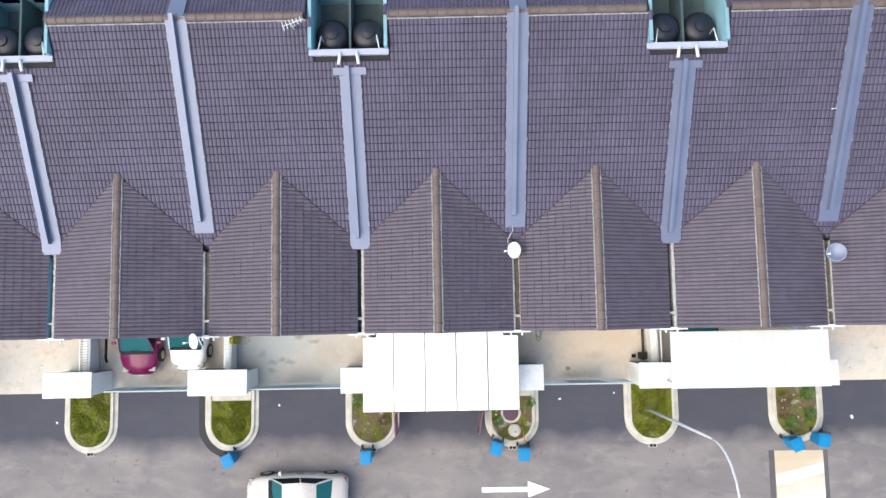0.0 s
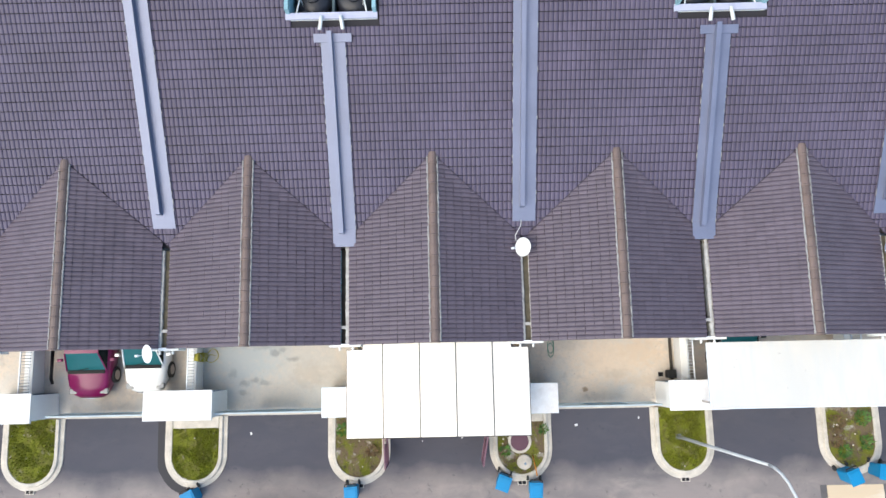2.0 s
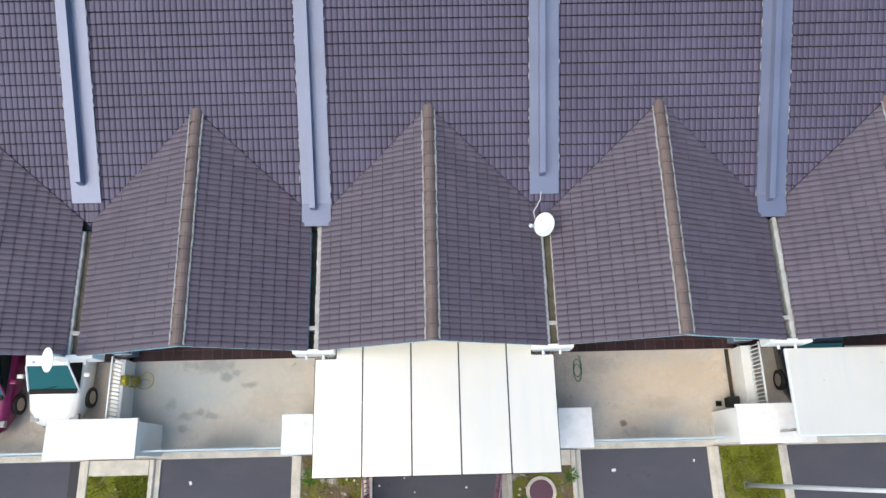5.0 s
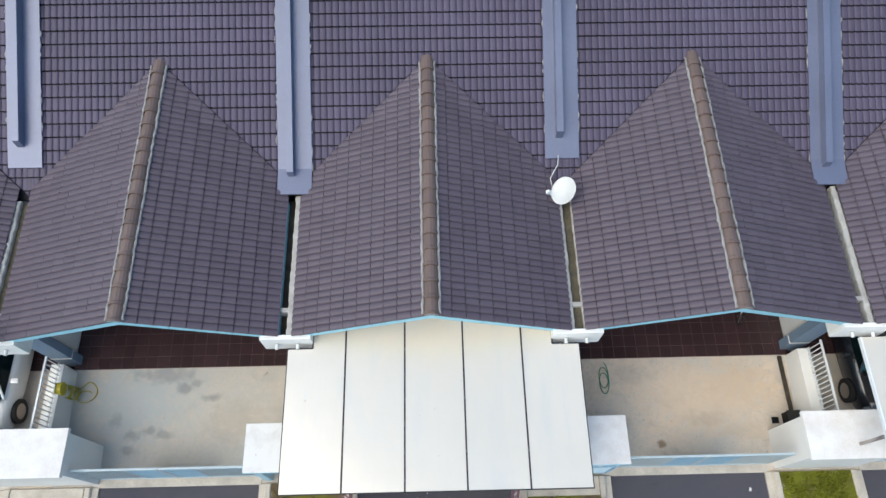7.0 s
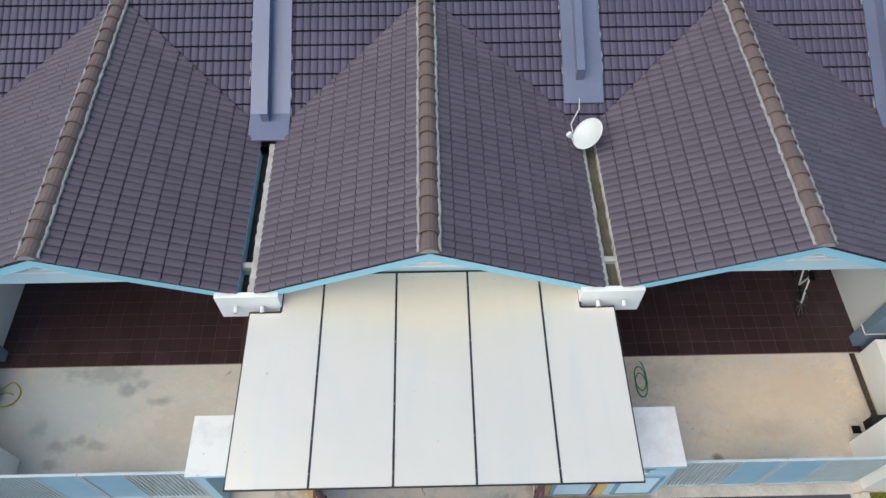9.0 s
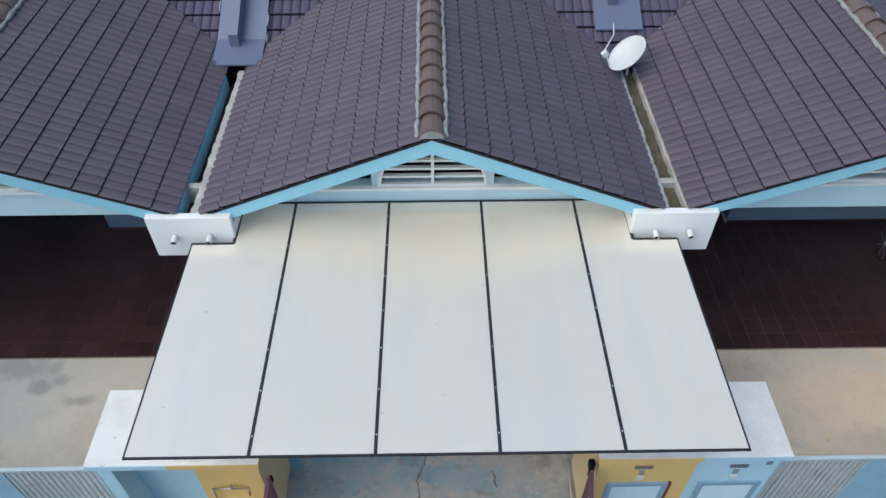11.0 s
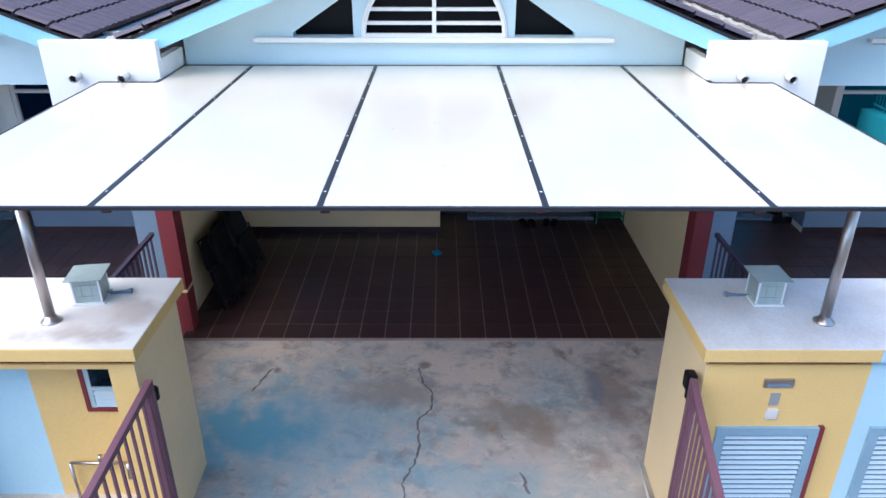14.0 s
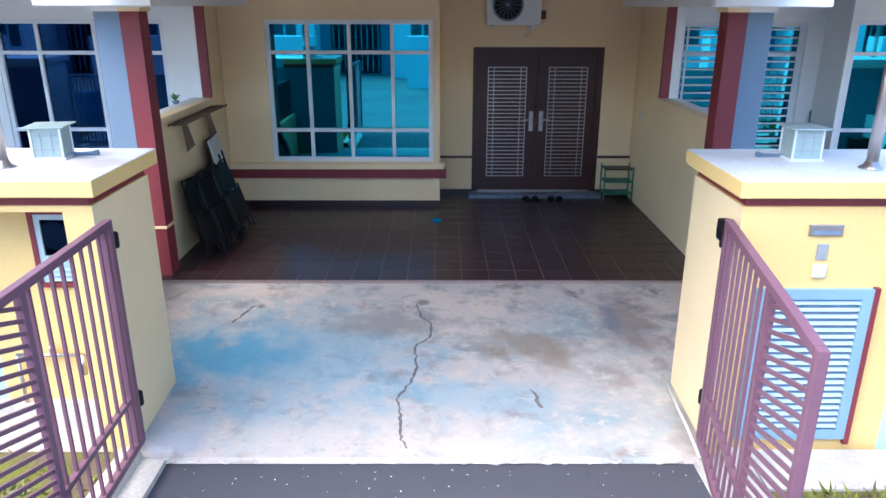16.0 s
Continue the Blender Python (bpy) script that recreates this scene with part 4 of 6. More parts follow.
def air_well(j):
    x = party(j)
    w = thing("air_well", "open air well with pale blue walls between two roofs", "air well", (x, 0, 0), group="air wells")
    part("well_wall", boxes((-1.42, 1.42, 12.0, 12.16, 4.2, main_z(12.0) + 0.05)), M_WHITE, w)
    part("well_coping", boxes((-1.45, 1.45, 11.98, 12.20, main_z(12.0) + 0.05, main_z(12.0) + 0.12), bevel=0.01), M_COPING, w, "pale lavender coping beam")
    part("well_wall", boxes((-1.42, -1.30, 12.16, 17.4, 4.2, 6.9)), M_LIGHTBLUE, w)
    part("well_wall", boxes((1.30, 1.42, 12.16, 17.4, 4.2, 6.9)), M_LIGHTBLUE, w)
    part("well_wall", boxes((-1.30, 1.30, 14.6, 14.75, 4.2, 7.1)), M_LIGHTBLUE, w)
    part("well_divider", boxes((-0.04, 0.04, 12.16, 14.6, 4.9, 6.2)), M_WELL, w)
    part("well_floor", boxes((-1.30, 1.30, 12.16, 14.6, 4.2, 4.9)), M_WELL, w)
    part("well_roof", boxes((-1.30, 1.30, 14.75, 17.4, 6.6, 6.7)), M_LIGHTBLUE, w)
    for q in (-1, 1):
        part("well_window", boxes((q * 0.25, q * 1.0, 14.585, 14.6, 5.7, 6.4)), M_GLASSD, w, "dark window in the well")
    for q in (-1, 1):
        t = thing("water_tank", "black round plastic water tank in the air well", "water tank", (x + q * 0.66, 12.92, 4.9), group="water tanks")
        part("tank_body", lathe([(0.50, 0), (0.60, 0.05), (0.61, 0.4), (0.585, 0.42), (0.61, 0.44), (0.61, 0.9), (0.585, 0.92), (0.61, 0.94), (0.60, 1.15), (0.45, 1.3), (0.22, 1.36)], 28), M_TANK, t, "", True)
        part("tank_lid", lathe([(0.23, 1.36), (0.24, 1.38), (0.23, 1.42), (0.05, 1.45)], 20), M_TANK, t)
        part("tank_pipe", tube([(q * 0.3, -0.3, 1.3), (q * 0.35, -0.2, 1.6), (q * 0.45, -0.75, 1.65)], 0.025, 8), M_PLASTW, t, "thin white pipe", True)


for j in range(-4, 4):
    gutter(j)
    if j % 2:
        air_well(j)


# ---- gate pillars ----
def louvre_door(parent, x0, x1, y, z0, z1, n=20):
    fr = part("meter_door", boxes((x0, x0 + 0.07, y - 0.03, y, z0, z1), (x1 - 0.07, x1, y - 0.03, y, z0, z1), (x0 + 0.07, x1 - 0.07, y - 0.03, y, z1 - 0.07, z1), (x0 + 0.07, x1 - 0.07, y - 0.03, y, z0, z0 + 0.07)), M_PAPER, parent, "blue-grey framed louvred meter door")
    # grey sheet takes the place of the shade between the slats
    part("louvre_shade", boxes((x0 + 0.07, x1 - 0.07, y - 0.004, y - 0.001, z0 + 0.07, z1 - 0.07)), M_GREY, fr, "grey sheet for the shade behind the louvres")
    me = mesh_of("louvre", boxes((x0 + 0.07, x1 - 0.07, -0.0135, 0.0135, -0.004, 0.004)))
    me.materials.append(M_LOUV)
    for i in range(n):
        o = part("louvre", me, M_LOUV, fr)
        o.matrix_basis = pose(0, y - 0.014, z0 + 0.1 + (z1 - z0 - 0.2) * i / (n - 1), 38)
    return fr


def pillar(j):
    x = party(j)
    a, b = {0: (1.98, 4.29), -1: (-4.08, -2.03), -2: (-10.41, -7.96), 1: (8.22, 10.28), -3: (-16.43, -14.40)}.get(j, (x - 1.08, x + 1.08))
    a, b = a - x, b - x
    yellow = {0: -1, -1: 1}.get(j, 0)
    p = thing("gate_pillar", "wide painted gate pillar, yellow on one half and pale blue on the other" if yellow else "wide white painted gate pillar with a flat cap", "gate pillar", (x, 0, 0), group="gate pillars")
    front, back = -0.54, 0.36
    mid = 0.13 if j == 0 else -0.12 if j == -1 else 0.0
    for c, d, side in ((a + 0.06, mid, -1), (mid, b - 0.06, 1)):
        y_half = side == yellow
        m = M_YELLOW if y_half else (M_PALE if yellow else M_WHITE)
        part("pillar_body", boxes((c, d, front, back, -0.2, 1.715)) if j != -1 else boxes((c, d, -0.19, back, -0.2, 1.715), (c, d, front, -0.19, 1.675, 1.715), (d - 0.19 if side > 0 else c, d if side > 0 else c + 0.17, front, -0.19, -0.2, 1.675)), m, p, "yellow painted half" if y_half else "")
        part("cap_groove", boxes((c + (0.02 if side < 0 else 0), d - (0.02 if side > 0 else 0), front + 0.02, back, 1.715, 1.785)), M_RED if y_half else m, p)
        part("pillar_cap", boxes((c - (0.06 if side < 0 else 0), d + (0.06 if side > 0 else 0), front - 0.07, back + 0.08, 1.785, 1.8905), bevel=0.008), m, p)
        part("cap_top", boxes((c - (0.055 if side < 0 else 0), d + (0.055 if side > 0 else 0), front - 0.065, back + 0.075, 1.891, 1.896)), M_CAPDIRT if j == -1 else M_CAPTOP, p, "weathered pale cap top with stains")
        if y_half and j == 0:
            part("inner_face_paint", boxes((c - 0.003, c, front, back, -0.1, 1.715)), M_CREAM, p)
        if y_half and j == -1:
            part("inner_face_paint", boxes((d, d + 0.003, front, back, -0.1, 1.715)), M_CREAM, p)
    # thin grey skin: the shade on the pillar's back is put into colour
    part("rear_face_shade", boxes((a + 0.06, b - 0.06, back, back + 0.004, -0.1, 1.715)), M_GREY, p, "rear face coloured slate grey for its shade")
    if j == 0:
        for q0, q1 in ((2.20 - x, 2.97 - x), (3.36 - x, 4.14 - x)):
            louvre_door(p, q0, q1, front, 0.02, 1.16)
            if q0 < 0:
                part("door_reveal", boxes((q1, q1 + 0.035, front - 0.035, front, -0.02, 1.17)), M_RED, p, "maroon edge strip")
            c = (q0 + q1) / 2
            part("letter_slot", boxes((c - 0.11, c + 0.11, front - 0.018, front, 1.525, 1.60), bevel=0.006), M_STEEL, p, "steel letter slot")
            # raised grey bar drawn for the shade in the letter slot
            part("slot_opening", boxes((c - 0.085, c + 0.085, front - 0.021, front - 0.018, 1.535, 1.562)), M_GREY, p)
            part("number_bar", boxes((c - 0.035, c + 0.035, front - 0.012, front, 1.36, 1.47), bevel=0.004), M_GALV, p, "plain metal bar sign")
            part("bell_button", boxes((c - 0.045, c + 0.045, front - 0.025, front, 1.24, 1.33), bevel=0.01), M_PLASTW, p, "white bell push plate")
        part("number_bar", boxes((b - 0.22, b - 0.15, front - 0.010, front, 1.58, 1.66), bevel=0.003), M_GREY, p, "small dark bar sign")
    if j == -1:
        for q0, q1, m in ((-2.71 - x, -2.27 - x, M_RED), (-3.86 - x, -3.44 - x, M_PAPER)):
            z0, z1 = 1.03, 1.60
            front = -0.19
            fr = part("meter_window", boxes((q0, q0 + 0.035, front - 0.03, front + 0.003, z0, z1), (q1 - 0.035, q1, front - 0.03, front + 0.003, z0, z1), (q0 + 0.035, q1 - 0.035, front - 0.03, front + 0.003, z0, z0 + 0.035), (q0 + 0.035, q1 - 0.035, front - 0.03, front + 0.003, z1 - 0.035, z1)), m, p, "small framed meter window")
            part("meter_pane", boxes((q0 + 0.075, q1 - 0.075, front - 0.01, front - 0.004, z0 + 0.235, z1 - 0.075)), M_GLASSD, fr)
            part("inner_frame", boxes((q0 + 0.036, q0 + 0.074, front - 0.022, front, z0 + 0.036, z1 - 0.036), (q1 - 0.074, q1 - 0.036, front - 0.022, front, z0 + 0.036, z1 - 0.036), (q0 + 0.075, q1 - 0.075, front - 0.022, front, z0 + 0.200, z0 + 0.234), (q0 + 0.075, q1 - 0.075, front - 0.022, front, z1 - 0.074, z1 - 0.036)), M_LOUV, fr, "pale inner window frame")
            for i in range(4):
                o = part("louvre", boxes((q0 + 0.078, q1 - 0.078, -0.018, 0.018, -0.003, 0.003)), M_LOUV, fr)
                o.matrix_basis = pose(0, front - 0.016, z0 + 0.06 + 0.038 * i, 45)
        part("plinth", boxes((a + 0.24, b - 0.26, -0.26, -0.191, -0.1, 0.115)), M_KERB, p, "pale concrete plinth")
        bm = bmesh.new()
        front = -0.19
        tube([(0.04, front - 0.05, 0.51), (0.52, front - 0.05, 0.51)], 0.014, 8, bm)
        tube([(0.30, front - 0.05, 0.51), (0.30, front - 0.05, 0.59)], 0.02, 8, bm)
        tube([(0.04, front - 0.05, -0.05), (0.04, front - 0.05, 0.51)], 0.014, 8, bm)
        tube([(0.52, front - 0.05, 0.51), (0.52, front - 0.07, 0.36)], 0.02, 8, bm)
        part("water_meter_pipe", bm, M_STEEL, p, "metal water meter pipe with a tap", True)
    return p


for j in range(-4, 4):
    pillar(j)


def pillar_lamp(x, y, spin, stain):
    z = 1.896
    t = thing("pillar_lamp", "square frosted glass lamp with a flat lid on the pillar cap", "lamp", (x, y, z), spin, "pillar lamps")
    part("lamp_base", boxes((-0.15, 0.15, -0.15, 0.15, 0, 0.02), bevel=0.004), M_ALU, t)
    for i in range(4):
        o = part("lamp_pane", boxes((-0.118, 0.118, -0.125, -0.118, 0.02, 0.25)), M_FROST, t)
        o.matrix_basis = pose(0, 0, 0, 0, 0, 90 * i)
        for r in [(q - 0.003, q + 0.003, -0.128, -0.125, 0.04, 0.23) for q in (-0.045, 0.045)] + [(-0.10, 0.10, -0.129, -0.126, q - 0.003, q + 0.003) for q in (0.08, 0.19)]:
            o = part("lamp_bar", boxes(r), M_GALV, t)
            o.matrix_basis = pose(0, 0, 0, 0, 0, 90 * i)
    for sx in (-1, 1):
        for sy in (-1, 1):
            part("lamp_post", boxes((sx * 0.118, sx * 0.134, min(sy * 0.118, sy * 0.134), max(sy * 0.118, sy * 0.134), 0.02, 0.25)), M_ALU, t)
    t.scale = (0.78, 0.78, 0.88)
    part("lamp_lid", boxes((-0.178, 0.178, -0.178, 0.178, 0.25, 0.262), bevel=0.005), M_FROST, t, "flat pale glass lid")
    part("cable", tube([(stain * 0.12, 0.06, 0.012), (stain * 0.3, 0.07, 0.012), (stain * 0.36, 0.07, 0.012)], [0.014, 0.016, 0.034], 8), M_GREY, t, "grey cable with a sealed end")


pillar_lamp(2.66, 0.09, 0, -1)
pillar_lamp(-2.62, 0.10, 8, 1)


# ---- gates ----
def leaf_frame(t, w, z0, z1, m, r=0.025):
    part("gate_frame", boxes((0, 0.05, -r, r, z0, z1), (w - 0.05, w, -r, r, z0, z1), (0.05, w - 0.05, -r, r, z1 - 0.05, z1), (0.05, w - 0.05, -r, r, z0, z0 + 0.05), bevel=0.006), m, t)


def open_leaf(x, y, spin):
    """An open gate leaf: upright bars near the hinge, slanting slats at the far end."""
    t = thing("gate_leaf", "purple-brown painted steel gate leaf standing open", "gate", (x, y, 0), spin, "open gate leaves")
    w, z0, z1 = 1.83, 0.06, 1.66
    leaf_frame(t, w, z0, z1, M_GATE)
    split = 1.06
    part("gate_stile", boxes((split, split + 0.045, -0.02, 0.02, z0 + 0.05, z1 - 0.05)), M_GATE, t)
    part("gate_stile", boxes((0.085, 0.115, -0.02, 0.02, z0 + 0.05, z1 - 0.05)), M_GATE, t)
    me = mesh_of("gate_bar", boxes((-0.009, 0.009, -0.009, 0.009, z0 + 0.05, z1 - 0.05)))
    me.materials.append(M_GATE)
    for i in range(8):
        part("gate_bar", me, M_GATE, t).location.x = 0.115 + (split - 0.115) * (i + 0.5) / 8
    part("gate_rail", boxes((0.115, split, -0.018, 0.018, z0 + 0.36, z0 + 0.395)), M_GATE, t)
    # slanting slats, higher at the free end
    x0, x1, lo, hi, rise = split + 0.045, w - 0.05, z0 + 0.05, z1 - 0.05, 0.24
    for i in range(27):
        za = lo - 0.22 + i * 0.066
        f0, f1 = max(0.0, (lo - za) / rise), min(1.0, (hi - za) / rise)
        if f1 - f0 < 0.08:
            continue
        (xa, a), (xb, b) = [(x0 + (x1 - x0) * f, za + rise * f) for f in (f0, f1)]
        part("gate_slat", prism([(xa, a - 0.012), (xb, b - 0.012), (xb, b + 0.012), (xa, a + 0.012)], "y", -0.008, 0.008), M_GATE, t)
    for z in (0.32, 1.46):
        part("hinge", lathe([(0.03, 0), (0.034, 0.01), (0.034, 0.09), (0.03, 0.10)], 12, None, (-0.035, 0, z)), M_BLACK, t, "dark round hinge", True)
    return t


gl = Vector((1.87 * -1, -2.45, 0)) - Vector((-1.95, -0.64, 0))
gr = Vector((1.60, -2.41, 0)) - Vector((1.925, -0.62, 0))
open_leaf(-1.95, -0.64, math.degrees(math.atan2(gl.y, gl.x)))
open_leaf(1.925, -0.62, math.degrees(math.atan2(gr.y, gr.x)))
mo = thing("gate_motor_box", "small black box on the gate pillar", "gate motor", (1.975, -0.50, 1.55))
part("motor_cover", boxes((-0.06, 0.02, -0.05, 0.05, -0.07, 0.07), bevel=0.02), M_BLACK, mo)
dp = thing("drain_pipe", "thin white pipe along the foot of the pillar", "pipe", (0, 0, 0))
part("pipe_run", tube([(1.97, 0.40, 0.0), (1.96, -0.3, -0.06), (1.95, -0.62, -0.10)], 0.011, 8), M_PLASTW, dp, "", True)


def closed_gate(k):
    """Closed double gate of a neighbour: slanting bars with two flat panels in the middle."""
    x0, x1 = party(k - 1) + 1.12, party(k) - 1.12
    if k == -1:
        x1 = -4.12
    if k == -2:
        x1 = -10.40
    if k == 1:
        x0 = 4.33
    w = (x1 - x0) / 2
    for side in (0, 1):
        t = thing("gate_leaf", "closed pale grey steel gate leaf with a blue panel", "gate", (x0 + side * w, -0.42, 0), 0, "closed gate leaves")
        leaf_frame(t, w - 0.01, 0.0, 1.5, M_GATEB)
        p0, p1 = (w - 0.75, w - 0.06) if side == 0 else (0.05, 0.74)
        part("gate_panel", boxes((p0, p1, -0.012, 0.012, 0.05, 1.45)), M_GATEP, t, "flat blue sheet panel")
        part("gate_stile", boxes((p0 - 0.02, p0, -0.02, 0.02, 0.05, 1.45) if side == 0 else (p1, p1 + 0.02, -0.02, 0.02, 0.05, 1.45)), M_GATEB, t)
        b0, b1 = (0.05, p0 - 0.02) if side == 0 else (p1 + 0.02, w - 0.06)
        n = int((b1 - b0) / 0.075)
        for i in range(n):
            xx = b0 + (b1 - b0) * (i + 0.5) / n
            part("gate_bar", boxes((xx - 0.014, xx + 0.014, -0.012, 0.012, 0.05, 1.45)), M_GATEB, t)
    tr = thing("gate_track", "pale concrete gate threshold strip", "threshold", ((x0 + x1) / 2, -0.5, 0), kind="structure")
    part("track", boxes((-w, w, -0.12, 0.12, -0.16, -0.10), bevel=0.01), M_KERB, tr)


for k in HOUSES:
    if k not in (0, -3, 3):
        closed_gate(k)


# ---- side walls and railings between the driveways ----
def side_rail(j):
    x = party(j)
    near = j in (-1, 0)
    wl = thing("side_wall", "low white wall with a railing between two driveways", "low wall", (x, 0, 0), group="side walls")
    part("wall_base", boxes((-0.16 if not near else -0.07, 0.16 if not near else 0.07, 0.37, 2.19, -0.2, 0.78), bevel=0.008), M_WHITE if not near else M_CREAM, wl)
    m = M_RAIL if near else M_ALU
    xo = 0.0 if near else 0.08
    part("rail", boxes((xo - 0.022, xo + 0.022, 0.37, 2.19, 1.46, 1.50), (xo - 0.015, xo + 0.015, 0.37, 2.19, 0.86, 0.89)), m, wl, "painted steel railing")
    me = mesh_of("baluster", boxes((xo - 0.01, xo + 0.01, -0.01, 0.01, 0.78, 1.46)))
    me.materials.append(m)
    for i in range(16):
        part("baluster", me, m, wl).location.y = 0.45 + i * 0.112


for j in range(-4, 4):
    side_rail(j)


# ---- canopies ----
def canopy():
    z = 3.225
    t = thing("car_canopy", "white panelled flat car canopy with black seams on brown steel beams", "canopy", (0, 0, 0))
    xs = [-3.0, -1.776, -0.535, 0.692, 1.93, 3.157]
    f, b, nb = -1.21, 2.465, 1.715
    g = 0.014
    for i in range(5):
        x0, x1 = xs[i] + g, xs[i + 1] - g
        if i == 0:
            o = [(x0, f + g), (x1, f + g), (x1, b - g), (-2.47, b - g), (-2.47, nb - g), (x0, nb - g)]
        elif i == 4:
            o = [(x0, f + g), (x1, f + g), (x1, nb - g), (2.585, nb - g), (2.585, b - g), (x0, b - g)]
        else:
            o = [(x0, f + g), (x1, f + g), (x1, b - g), (x0, b - g)]
        part("canopy_panel", prism(o, "z", z - 0.012, z), M_PANEL, t)
    seams = [(x - 0.018, x + 0.018, f, b, z - 0.02, z + 0.003) for x in xs[1:5]]
    for r in seams:
        part("seam_strip", boxes(r), M_SEAL, t, "black sealed seam")
    for x in xs[1:5]:
        for i in range(7):
            part("screw", lathe([(0.007, z + 0.003), (0.007, z + 0.006), (0.003, z + 0.007)], 8, None, (x, f + 0.22 + i * 0.53, 0)), M_ALU, t, "pale screw head")
    part("canopy_edge", boxes((xs[0] - 0.005, xs[5] + 0.005, f - 0.01, f + g - 0.002, z - 0.018, z + 0.002), (xs[0] - 0.005, xs[0] + g - 0.002, f, nb, z - 0.04, z + 0.002), (xs[5] - g + 0.002, xs[5] + 0.005, f, nb, z - 0.04, z + 0.002),
                              (xs[0], -2.47, nb - g, nb + 0.02, z - 0.04, z + 0.004), (2.585, xs[5], nb - g, nb + 0.02, z - 0.04, z + 0.004), (-2.49, -2.45, nb, b, z - 0.04, z + 0.004), (2.565, 2.605, nb, b, z - 0.04, z + 0.004), (-2.49, 2.605, b - g, b + 0.02, z - 0.04, z + 0.004)), M_SEAL, t, "dark edge strip")
    part("front_beam", boxes((xs[0] + 0.08, xs[5] - 0.08, -0.29, -0.19, 2.985, 3.088), bevel=0.006), M_STEELB, t, "brown steel front beam")
    part("back_beam", boxes((-2.45, 2.56, b - 0.08, b - 0.03, 3.10, z - 0.042)), M_STEELB, t)
    part("side_beam", boxes((xs[0] + 0.01, xs[0] + 0.06, f + 0.30, nb - 0.03, 3.12, z - 0.042)), M_STEELB, t)
    part("side_beam", boxes((xs[5] - 0.06, xs[5] - 0.01, f + 0.30, nb - 0.03, 3.12, z - 0.042)), M_STEELB, t)
    for x in xs[1:5]:
        part("rafter", boxes((x - 0.025, x + 0.025, f + 0.16, b - 0.081, 3.12, z - 0.022)), M_STEELB, t)
    for y in (0.75,):
        part("purlin", boxes((xs[0] + 0.061, xs[5] - 0.061, y - 0.02, y + 0.02, 3.10, z - 0.024)), M_STEELB, t)
    for x in (-2.78, 2.98):
        p = part("post", tube([(x, -0.24, 1.90), (x, -0.24, 2.984)], 0.038, 16), M_STEEL, t, "stainless steel post", True)
        part("post_foot", lathe([(0.075, 1.896), (0.075, 1.905), (0.05, 1.92), (0.038, 1.95)], 20, None, (x, -0.24, 0)), M_STEEL, p, "", True)


def plain_canopy():
    t = thing("car_canopy", "plain white flat metal car canopy over a driveway", "canopy", (12.25, 0, 0))
    z = 3.2
    part("canopy_panel", boxes((-3.05, 3.05, -0.45, 1.72, z - 0.02, z), bevel=0.004), M_PANEL, t)
    part("canopy_rim", boxes((-3.07, 3.07, -0.49, -0.452, z - 0.08, z + 0.01), (-3.09, -3.052, -0.49, 1.72, z - 0.08, z + 0.01), (3.052, 3.09, -0.49, 1.72, z - 0.08, z + 0.01)), M_ALU, t)
    part("front_beam", boxes((-3.0, 3.0, -0.40, -0.33, 3.04, z - 0.021)), M_ALU, t)
    part("back_beam", boxes((-2.45, 2.45, 1.60, 1.66, 3.04, z - 0.021)), M_ALU, t)
    for x in (-2.9, 2.9):
        part("post", tube([(x, -0.30, 1.90), (x, -0.30, 3.04)], 0.038, 12), M_STEEL, t, "", True)


canopy()
plain_canopy()


